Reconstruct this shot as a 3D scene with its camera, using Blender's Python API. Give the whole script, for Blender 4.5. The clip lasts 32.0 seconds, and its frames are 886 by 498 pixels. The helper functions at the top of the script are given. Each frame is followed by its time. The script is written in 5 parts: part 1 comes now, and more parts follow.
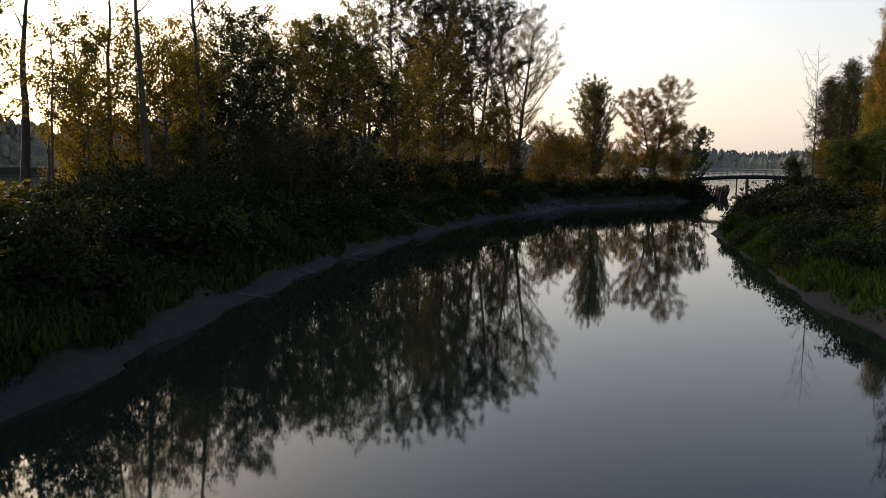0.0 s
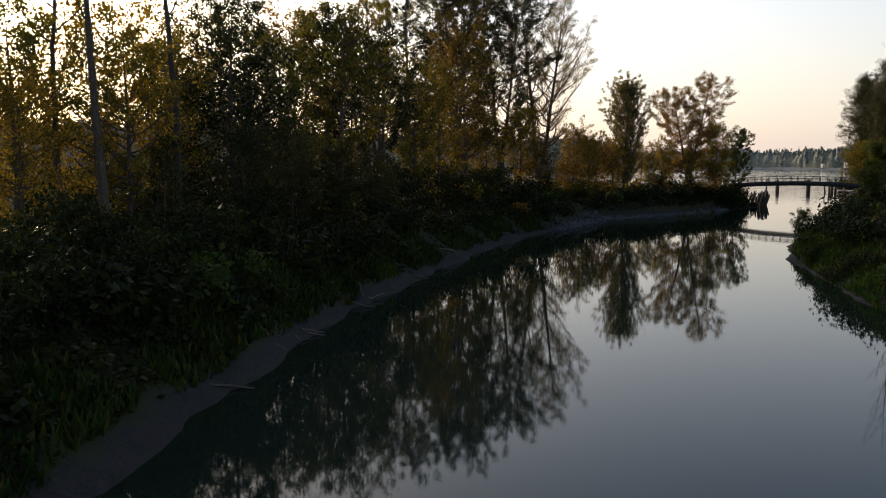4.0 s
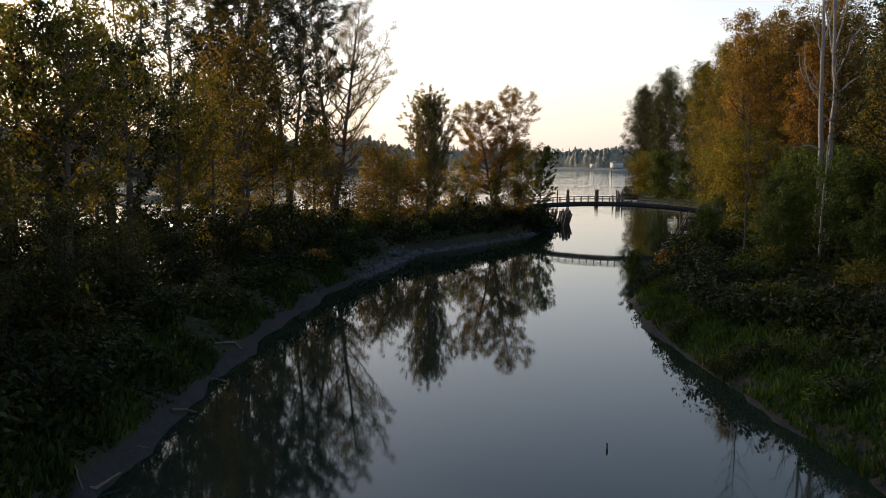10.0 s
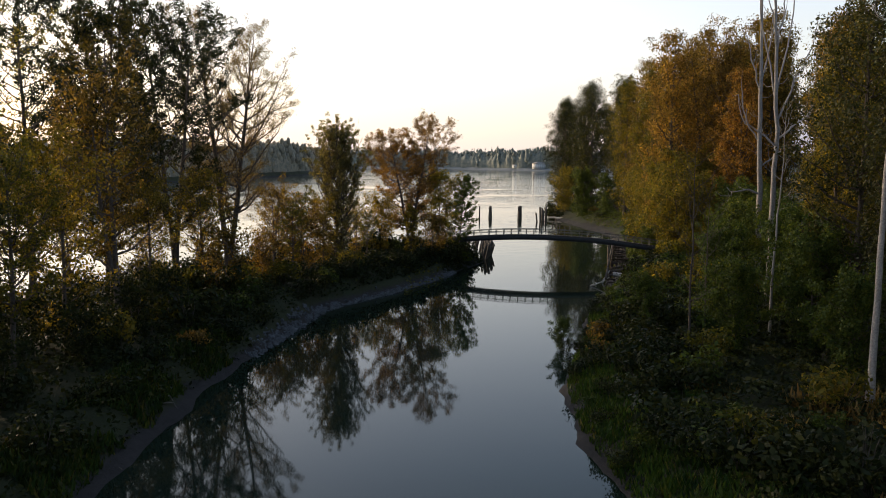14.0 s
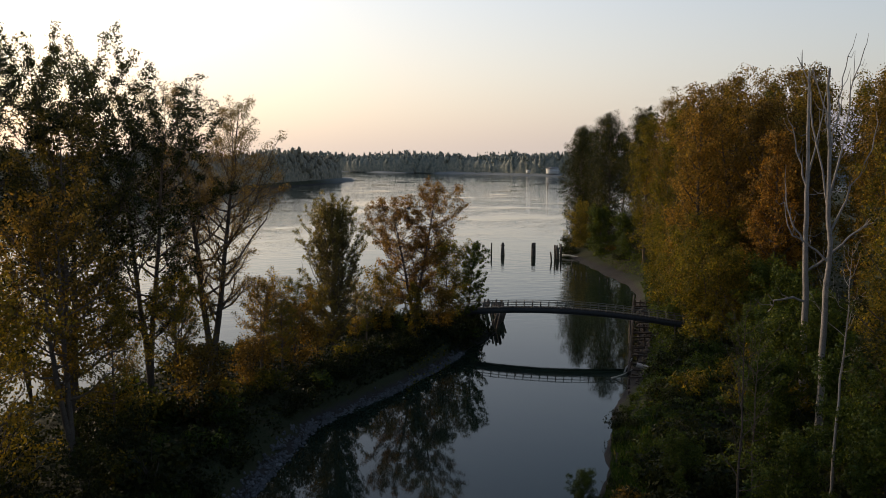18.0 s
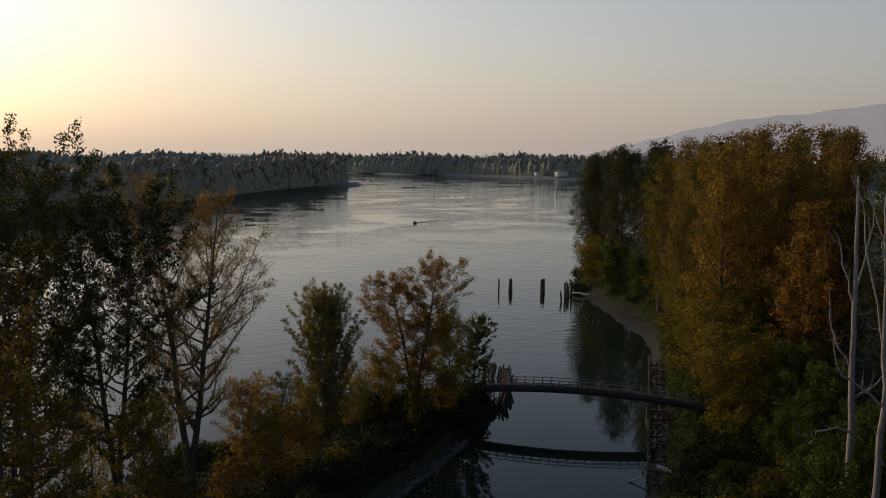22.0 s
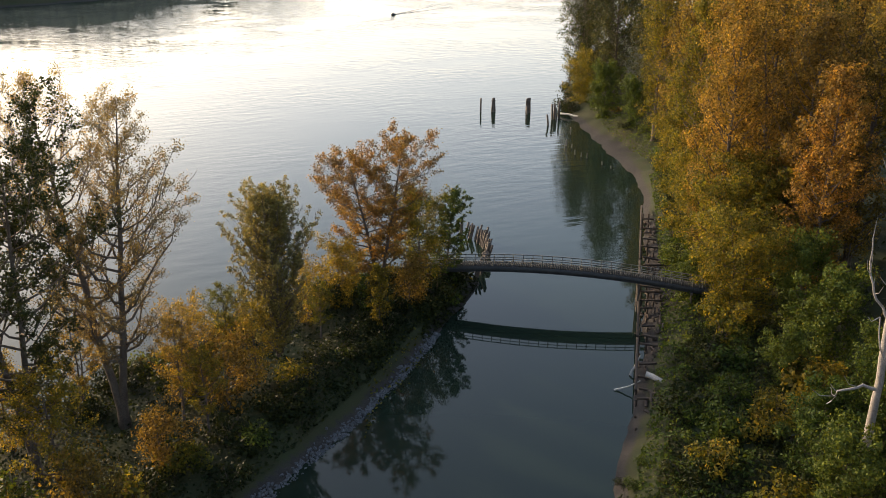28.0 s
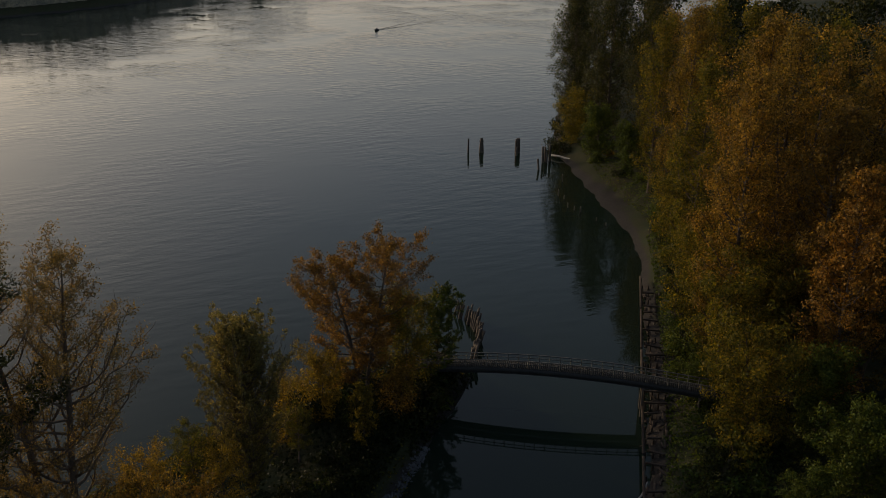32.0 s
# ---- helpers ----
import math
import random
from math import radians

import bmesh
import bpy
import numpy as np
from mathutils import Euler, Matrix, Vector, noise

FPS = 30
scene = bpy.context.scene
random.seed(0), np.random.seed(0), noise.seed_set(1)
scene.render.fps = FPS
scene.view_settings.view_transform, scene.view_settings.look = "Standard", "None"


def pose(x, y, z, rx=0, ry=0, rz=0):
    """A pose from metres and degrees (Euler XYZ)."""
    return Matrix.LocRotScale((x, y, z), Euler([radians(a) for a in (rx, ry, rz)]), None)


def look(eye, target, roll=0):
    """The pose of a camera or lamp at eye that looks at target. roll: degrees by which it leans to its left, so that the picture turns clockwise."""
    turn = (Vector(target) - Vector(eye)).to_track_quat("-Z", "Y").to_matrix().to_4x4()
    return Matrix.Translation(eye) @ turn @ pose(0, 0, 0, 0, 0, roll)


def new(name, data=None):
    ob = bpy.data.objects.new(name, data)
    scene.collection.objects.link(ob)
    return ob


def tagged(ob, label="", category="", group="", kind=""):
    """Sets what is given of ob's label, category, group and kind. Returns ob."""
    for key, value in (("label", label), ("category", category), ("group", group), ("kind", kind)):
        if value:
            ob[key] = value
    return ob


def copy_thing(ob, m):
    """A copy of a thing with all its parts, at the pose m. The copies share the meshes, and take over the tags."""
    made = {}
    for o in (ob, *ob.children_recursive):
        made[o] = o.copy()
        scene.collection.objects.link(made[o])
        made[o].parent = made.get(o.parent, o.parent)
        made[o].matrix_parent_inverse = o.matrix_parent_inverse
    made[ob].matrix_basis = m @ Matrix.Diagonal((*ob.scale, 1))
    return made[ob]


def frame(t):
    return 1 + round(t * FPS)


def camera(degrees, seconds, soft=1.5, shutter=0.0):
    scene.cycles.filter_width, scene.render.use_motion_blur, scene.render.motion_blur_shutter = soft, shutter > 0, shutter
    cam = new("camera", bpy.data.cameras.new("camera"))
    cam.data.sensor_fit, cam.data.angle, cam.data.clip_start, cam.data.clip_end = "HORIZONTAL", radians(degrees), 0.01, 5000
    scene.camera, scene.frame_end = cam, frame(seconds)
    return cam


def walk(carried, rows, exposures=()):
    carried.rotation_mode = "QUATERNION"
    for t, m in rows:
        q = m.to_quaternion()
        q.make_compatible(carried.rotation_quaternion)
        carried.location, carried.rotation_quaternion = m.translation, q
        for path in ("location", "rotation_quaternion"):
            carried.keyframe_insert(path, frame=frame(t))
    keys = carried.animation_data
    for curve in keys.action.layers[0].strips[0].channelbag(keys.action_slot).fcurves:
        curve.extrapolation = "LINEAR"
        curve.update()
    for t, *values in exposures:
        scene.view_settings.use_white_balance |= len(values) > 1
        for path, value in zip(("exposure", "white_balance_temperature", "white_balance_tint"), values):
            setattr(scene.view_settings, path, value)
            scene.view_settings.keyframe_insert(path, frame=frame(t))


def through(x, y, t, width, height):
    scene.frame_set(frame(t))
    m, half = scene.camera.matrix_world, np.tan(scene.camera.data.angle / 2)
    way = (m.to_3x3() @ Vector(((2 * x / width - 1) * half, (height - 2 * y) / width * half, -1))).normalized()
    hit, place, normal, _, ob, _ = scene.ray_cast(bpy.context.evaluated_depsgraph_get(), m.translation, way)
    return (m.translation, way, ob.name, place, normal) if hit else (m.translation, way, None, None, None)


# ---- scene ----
cam = camera(55.44, 32.0, soft=0.7)
PATH = [
    (0, (0.20, -0.11, 10.28), (0.158, 19.780, 8.234), 0.56),
    (0.5, (-0.72, 2.10, 10.30), (-0.833, 21.992, 8.241), 0.56),
    (1, (-1.45, 4.38, 10.36), (-1.618, 24.264, 8.292), 0.59),
    (1.5, (-1.92, 6.72, 10.53), (-2.118, 26.619, 8.455), 0.56),
    (2, (-2.16, 9.13, 10.80), (-2.386, 29.024, 8.727), 0.47),
    (2.5, (-2.31, 11.54, 11.13), (-2.554, 31.427, 9.055), 0.44),
    (3, (-2.42, 13.90, 11.50), (-2.662, 33.798, 9.426), 0.50),
    (3.5, (-2.48, 16.26, 11.91), (-2.717, 36.148, 9.823), 0.50),
    (5.5, (-2.49, 25.40, 13.30), (-2.729, 45.285, 11.176), 0.45),
    (6, (-2.56, 27.62, 13.70), (-2.818, 47.510, 11.578), 0.38),
    (6.4, (-2.60, 29.43, 14.04), (-2.544, 49.310, 11.834), 0.82),
    (6.5, (-2.60, 29.89, 14.12), (-2.854, 49.767, 11.986), 0.52),
    (7, (-2.63, 32.15, 14.59), (-2.869, 52.036, 12.458), 0.45),
    (7.5, (-2.66, 34.40, 15.10), (-2.624, 54.279, 12.967), 0.44),
    (8, (-2.67, 36.59, 15.66), (-2.187, 56.475, 13.542), 0.43),
    (8.5, (-2.63, 38.72, 16.27), (-1.621, 58.587, 14.127), 0.48),
    (9, (-2.53, 40.80, 16.88), (-0.393, 60.567, 14.745), 0.62),
    (9.5, (-2.39, 42.78, 17.43), (0.952, 62.382, 15.285), 0.66),
    (10, (-2.18, 44.65, 17.89), (2.592, 63.950, 15.757), 0.62),
    (10.2, (-2.06, 45.38, 18.06), (3.378, 64.510, 15.966), 0.63),
    (10.5, (-1.85, 46.47, 18.30), (4.262, 65.396, 16.168), 0.66),
    (11, (-1.32, 48.30, 18.60), (5.608, 66.940, 16.486), 0.58),
    (11.5, (-0.60, 50.15, 18.87), (6.358, 68.778, 16.725), 0.56),
    (12, (0.28, 52.07, 19.43), (7.138, 70.729, 17.234), 0.50),
    (12.5, (1.32, 54.13, 20.60), (8.061, 72.828, 18.415), 0.41),
    (12.7, (1.76, 54.97, 21.17), (8.436, 73.700, 19.005), 0.37),
    (13, (2.41, 56.26, 22.11), (9.037, 75.011, 19.933), 0.36),
    (13.5, (3.53, 58.45, 23.88), (10.066, 77.228, 21.696), 0.48),
    (14, (4.59, 60.64, 25.79), (11.075, 79.436, 23.600), 0.41),
    (14.5, (5.59, 62.78, 27.72), (11.991, 81.605, 25.508), 0.56),
    (16.5, (8.88, 70.13, 35.27), (15.165, 88.986, 33.026), 0.35),
    (17, (9.72, 72.10, 37.14), (15.951, 90.967, 34.886), 0.27),
    (17.5, (10.51, 74.07, 39.01), (16.710, 92.954, 36.753), 0.24),
    (17.9, (11.11, 75.63, 40.48), (17.493, 94.455, 38.213), 0.44),
    (18, (11.24, 76.03, 40.84), (17.414, 94.919, 38.582), 0.24),
    (18.5, (11.95, 77.96, 42.67), (18.098, 96.855, 40.394), 0.21),
    (19, (12.56, 79.83, 44.53), (18.685, 98.737, 42.231), 0.23),
    (19.5, (13.16, 81.62, 46.39), (19.222, 100.535, 44.085), 0.27),
    (20, (13.74, 83.29, 48.20), (19.775, 102.222, 45.874), 0.27),
    (20.5, (14.38, 84.88, 49.96), (20.360, 103.818, 47.624), 0.29),
    (21, (15.08, 86.45, 51.74), (21.064, 105.395, 49.399), 0.26),
    (21.5, (15.86, 88.11, 53.55), (21.868, 107.041, 51.183), 0.43),
    (21.6, (16.02, 88.45, 53.90), (22.079, 107.364, 51.534), 0.46),
    (22, (16.66, 89.83, 55.33), (22.652, 108.767, 52.943), 0.40),
    (22.5, (17.48, 91.62, 57.01), (23.491, 110.539, 54.613), 0.59),
    (23, (18.31, 93.42, 58.56), (24.313, 112.344, 56.134), 0.64),
    (23.5, (19.09, 95.25, 59.99), (25.095, 114.137, 57.265), 0.48),
    (24, (19.89, 97.11, 61.26), (25.882, 115.937, 58.128), 0.40),
    (24.1, (20.06, 97.49, 61.51), (26.042, 116.283, 58.207), 0.38),
    (24.5, (20.74, 98.98, 62.45), (26.653, 117.582, 58.077), 0.22),
    (25, (21.67, 100.86, 63.47), (27.488, 119.104, 57.723), 0.18),
    (25.1, (21.86, 101.23, 63.66), (27.645, 119.381, 57.583), 0.18),
    (25.5, (22.64, 102.74, 64.42), (28.329, 120.520, 57.269), 0.25),
    (27.5, (26.87, 110.57, 67.26), (32.679, 128.187, 59.787), -0.18),
    (28, (27.60, 112.61, 68.36), (33.462, 130.191, 60.830), -0.13),
    (28.5, (28.29, 114.70, 69.64), (34.207, 132.241, 62.070), -0.22),
    (29, (28.99, 116.82, 71.08), (34.964, 134.346, 63.518), -0.21),
    (29.5, (29.68, 118.95, 72.60), (35.712, 136.445, 65.021), -0.14),
    (30, (30.34, 121.06, 74.17), (36.427, 138.540, 66.593), -0.21),
    (30.5, (30.90, 123.16, 75.76), (37.035, 140.611, 68.164), -0.06),
    (31, (31.40, 125.25, 77.39), (37.573, 142.683, 69.766), -0.04),
    (31.2, (31.59, 126.09, 78.04), (37.758, 143.515, 70.401), -0.04),
    (31.5, (31.88, 127.35, 79.02), (38.070, 144.761, 71.379), 0.08),
    (32, (32.33, 129.45, 80.66), (38.538, 146.849, 73.002), 0.22),
]
walk(cam, [(t, look(eye, target, roll)) for t, eye, target, roll in PATH],
     exposures=[(t, stops, 6250 if t < 25 else 6650, 12) for t, stops in (
         (0, 0.42), (7, 0.52), (12, 0.82), (16.5, 0.56), (19, -0.04), (23, -0.38), (24.5, -0.15),
         (25.5, 0.75), (27.5, 1.85), (30, 1.64), (31.3, 1.32), (32, -0.28))])

# ---- world and sun ----
SUN_YAW, SUN_UP = 36.0, 13.0
world = bpy.data.worlds.new("world")
scene.world = world
world.use_nodes = True
wn = world.node_tree
sky = wn.nodes.new("ShaderNodeTexSky")
sky.sky_type, sky.sun_disc = "NISHITA", False
sky.sun_elevation, sky.sun_rotation = radians(SUN_UP), radians(-SUN_YAW)
sky.altitude, sky.air_density, sky.dust_density, sky.ozone_density = 0, 1.0, 2.6, 1.1
veil = wn.nodes.new("ShaderNodeMix")  # thin evening haze over the whole sky
veil.data_type = "RGBA"
wc, ws, wr = (wn.nodes.new("ShaderNode" + k) for k in ("TexCoord", "SeparateXYZ", "MapRange"))
wr.inputs[1].default_value, wr.inputs[2].default_value, wr.inputs[3].default_value, wr.inputs[4].default_value = 0.0, 0.36, 0.70, 0.08
wn.links.new(wc.outputs["Generated"], ws.inputs[0])
wn.links.new(ws.outputs[2], wr.inputs[0])
wn.links.new(wr.outputs[0], veil.inputs[0])
wd, wm, wt = (wn.nodes.new("ShaderNode" + k) for k in ("VectorMath", "MapRange", "Mix"))  # the haze glows towards the sun
wd.operation, wt.data_type = "DOT_PRODUCT", "RGBA"
wd.inputs[1].default_value = (-math.sin(radians(SUN_YAW)), math.cos(radians(SUN_YAW)), 0.0)
wm.inputs[1].default_value, wm.inputs[2].default_value = 0.05, 0.7
wt.inputs[6].default_value, wt.inputs[7].default_value = (2.55, 2.3, 2.2, 1), (4.3, 3.55, 3.05, 1)
wn.links.new(wc.outputs["Generated"], wd.inputs[0])
wn.links.new(wd.outputs["Value"], wm.inputs[0])
wn.links.new(wm.outputs[0], wt.inputs[0])
wn.links.new(wt.outputs[2], veil.inputs[7])
wn.links.new(sky.outputs[0], veil.inputs[6])
wn.links.new(veil.outputs[2], wn.nodes["Background"].inputs[0])
wn.nodes["Background"].inputs[1].default_value = 0.2
sun = new("sun", bpy.data.lights.new("sun", "SUN"))
sun.data.energy, sun.data.angle, sun.data.color = 2.4, radians(2.0), (1.0, 0.77, 0.51)
sun.matrix_world = look((-math.sin(radians(SUN_YAW)) * 100, math.cos(radians(SUN_YAW)) * 100, 100 * math.tan(radians(SUN_UP))), (0, 0, 0))


# ---- materials ----
def material(name):
    m = bpy.data.materials.new(name)
    m.use_nodes = True
    nt = m.node_tree
    return m, nt, nt.nodes["Principled BSDF"]


def node(nt, kind, **values):
    n = nt.nodes.new("ShaderNode" + kind)
    for key, v in values.items():
        n.inputs[key].default_value = v
    return n


def ramp(nt, fac, stops):
    n = nt.nodes.new("ShaderNodeValToRGB")
    el = n.color_ramp.elements
    while len(el) < len(stops):
        el.new(0.5)
    for e, (p, c) in zip(el, stops):
        e.position, e.color = p, (*c, 1)
    nt.links.new(fac, n.inputs[0])
    return n.outputs[0]


def mix(nt, fac, a, b, blend="MIX"):
    n = nt.nodes.new("ShaderNodeMix")
    n.data_type, n.blend_type = "RGBA", blend
    for sock, v in ((n.inputs[0], fac), (n.inputs[6], a), (n.inputs[7], b)):
        if isinstance(v, (int, float)):
            sock.default_value = v
        elif isinstance(v, tuple):
            sock.default_value = (*v, 1)
        else:
            nt.links.new(v, sock)
    return n.outputs[2]


def noise_out(nt, scale, detail=4.0, rough=0.6, coords="Object"):
    co = nt.nodes.new("ShaderNodeTexCoord")
    n = node(nt, "TexNoise", Scale=scale, Detail=detail, Roughness=rough)
    nt.links.new(co.outputs[coords], n.inputs[0])
    return n.outputs[0]


def bump(nt, bsdf, height, strength, distance):
    b = node(nt, "Bump", Strength=strength, Distance=distance)
    nt.links.new(height, b.inputs["Height"])
    nt.links.new(b.outputs[0], bsdf.inputs["Normal"])


def leaf_material(name, stops, through=0.38, glow=(1.6, 1.38, 0.62)):
    """Leaves: colour by leaf and by tree, light passes through them."""
    m, nt, bsdf = material(name)
    geo = nt.nodes.new("ShaderNodeNewGeometry")
    info = nt.nodes.new("ShaderNodeObjectInfo")
    col = ramp(nt, geo.outputs["Random Per Island"], stops)
    patch = ramp(nt, noise_out(nt, 0.22, 2.0), [(0.3, (0.48, 0.5, 0.5)), (0.7, (1.0, 0.93, 0.8))])
    tone = ramp(nt, info.outputs["Random"], [(0.0, (0.6, 0.7, 0.7)), (0.5, (0.95, 0.95, 0.9)), (1.0, (1.14, 1.06, 0.96))])
    spray = ramp(nt, noise_out(nt, 1.1, 3.0), [(0.32, (0.55, 0.6, 0.62)), (0.68, (1.3, 1.22, 1.1))])
    col = mix(nt, 1.0, mix(nt, 1.0, mix(nt, 1.0, col, patch, "MULTIPLY"), spray, "MULTIPLY"), tone, "MULTIPLY")
    nt.links.new(col, bsdf.inputs["Base Color"])
    bsdf.inputs["Roughness"].default_value = 0.55
    bsdf.inputs["Specular IOR Level"].default_value = 0.08
    tr = nt.nodes.new("ShaderNodeBsdfTranslucent")
    nt.links.new(mix(nt, 1.0, col, glow, "MULTIPLY"), tr.inputs[0])
    ms = nt.nodes.new("ShaderNodeMixShader")
    ms.inputs[0].default_value = through
    nt.links.new(bsdf.outputs[0], ms.inputs[1])
    nt.links.new(tr.outputs[0], ms.inputs[2])
    nt.links.new(ms.outputs[0], nt.nodes["Material Output"].inputs[0])
    return m


def solid_material(name, a, b, scale, rough=0.85, relief=0.4, fine=None):
    m, nt, bsdf = material(name)
    n1 = noise_out(nt, scale)
    n2 = noise_out(nt, fine or scale * 9, 5.0)
    col = ramp(nt, n1, [(0.3, a), (0.7, b)])
    col = mix(nt, 0.45, col, ramp(nt, n2, [(0.3, tuple(v * 0.45 for v in a)), (0.7, tuple(v * 1.4 for v in b))]))
    info = nt.nodes.new("ShaderNodeObjectInfo")
    col = mix(nt, 1.0, col, ramp(nt, info.outputs["Random"], [(0, (0.75, 0.76, 0.78)), (1, (1.2, 1.18, 1.14))]), "MULTIPLY")
    nt.links.new(col, bsdf.inputs["Base Color"])
    bsdf.inputs["Roughness"].default_value = rough
    bsdf.inputs["Specular IOR Level"].default_value = 0.15
    bump(nt, bsdf, n2, relief, 0.05)
    return m


GREEN = leaf_material("leaves_green", [(0, (0.035, 0.06, 0.016)), (0.5, (0.068, 0.102, 0.023)), (0.85, (0.095, 0.132, 0.03)), (1, (0.125, 0.145, 0.032))])
DARK = leaf_material("leaves_dark", [(0, (0.013, 0.021, 0.009)), (0.6, (0.026, 0.036, 0.013)), (1, (0.055, 0.06, 0.018))], 0.3)
OLIVE = leaf_material("leaves_olive", [(0, (0.06, 0.072, 0.017)), (0.5, (0.122, 0.125, 0.028)), (1, (0.23, 0.185, 0.038))], 0.55)
GOLD = leaf_material("leaves_gold", [(0, (0.072, 0.064, 0.022)), (0.4, (0.152, 0.116, 0.035)), (0.8, (0.24, 0.17, 0.048)), (1, (0.33, 0.245, 0.078))], 0.55)
RUST = leaf_material("leaves_rust", [(0, (0.10, 0.07, 0.026)), (0.4, (0.20, 0.13, 0.04)), (0.8, (0.28, 0.175, 0.05)), (1, (0.35, 0.24, 0.075))], 0.5)
THIN = leaf_material("leaves_thin_brown", [(0, (0.09, 0.078, 0.04)), (0.5, (0.165, 0.135, 0.068)), (1, (0.25, 0.20, 0.105))], 0.42)
# maple's own orange, brightened to stand in for sun behind the leaves
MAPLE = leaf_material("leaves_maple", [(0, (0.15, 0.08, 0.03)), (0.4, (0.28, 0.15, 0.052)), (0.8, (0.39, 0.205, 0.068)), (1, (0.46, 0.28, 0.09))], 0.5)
DEEP = leaf_material("leaves_deep_green", [(0, (0.028, 0.038, 0.016)), (0.6, (0.055, 0.062, 0.024)), (1, (0.11, 0.10, 0.035))], 0.35)
# poplar's grey olive, raised a little to stand in for backlight
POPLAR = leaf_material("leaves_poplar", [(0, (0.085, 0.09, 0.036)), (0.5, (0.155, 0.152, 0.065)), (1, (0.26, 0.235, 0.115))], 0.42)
YELLOW = leaf_material("leaves_yellow", [(0, (0.10, 0.09, 0.02)), (0.5, (0.21, 0.165, 0.03)), (1, (0.34, 0.25, 0.045))], 0.5)
GRASS = leaf_material("grass_blades", [(0, (0.018, 0.038, 0.010)), (0.5, (0.032, 0.062, 0.016)), (0.9, (0.06, 0.08, 0.022)), (1, (0.12, 0.10, 0.04))], 0.35)
LUSH = leaf_material("lush_grass", [(0, (0.024, 0.055, 0.013)), (0.5, (0.042, 0.09, 0.02)), (0.9, (0.075, 0.12, 0.03)), (1, (0.15, 0.14, 0.05))], 0.35)
REED = leaf_material("dry_reed", [(0, (0.14, 0.085, 0.035)), (0.6, (0.26, 0.165, 0.065)), (1, (0.36, 0.26, 0.12))], 0.35)
# pale greys of both far leaf materials have the air's haze painted in
FAR = leaf_material("haze_toned_far_leaves", [(0, (0.22, 0.22, 0.208)), (0.6, (0.23, 0.228, 0.212)), (1, (0.245, 0.24, 0.216))], 0.04, (1.0, 1.0, 1.0))
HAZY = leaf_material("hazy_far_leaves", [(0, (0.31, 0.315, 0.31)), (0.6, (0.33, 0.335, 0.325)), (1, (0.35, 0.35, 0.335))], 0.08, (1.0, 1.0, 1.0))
BARK = solid_material("bark", (0.04, 0.031, 0.024), (0.095, 0.075, 0.06), 0.8, 0.9, 0.8)
PALE = solid_material("bleached_wood", (0.24, 0.215, 0.19), (0.44, 0.40, 0.35), 0.7, 0.8, 0.5)
SNAG = solid_material("dead_bark", (0.14, 0.122, 0.106), (0.29, 0.258, 0.228), 0.7, 0.85, 0.6)
WHARF = solid_material("dark_rotten_timber", (0.024, 0.019, 0.016), (0.062, 0.047, 0.037), 0.9, 0.9, 0.7)
TIMBER = solid_material("weathered_timber", (0.048, 0.04, 0.034), (0.11, 0.09, 0.074), 0.9, 0.85, 0.6)
RAILING = solid_material("grey_railing_wood", (0.06, 0.06, 0.057), (0.12, 0.116, 0.108), 1.3, 0.8, 0.3)
DECKING = solid_material("deck_planks", (0.014, 0.015, 0.016), (0.032, 0.032, 0.031), 1.3, 0.8, 0.4)
STEEL = solid_material("dark_painted_steel", (0.022, 0.024, 0.026), (0.04, 0.04, 0.04), 0.6, 0.8, 0.15)
STONE = solid_material("riprap_stone", (0.02, 0.021, 0.023), (0.11, 0.114, 0.119), 0.9, 0.85, 0.6)
WHITE = solid_material("white_cladding", (0.5, 0.48, 0.45), (0.64, 0.62, 0.58), 0.2, 0.7, 0.1)
ROOFING = solid_material("grey_roofing", (0.10, 0.10, 0.105), (0.18, 0.18, 0.18), 0.2, 0.8, 0.1)


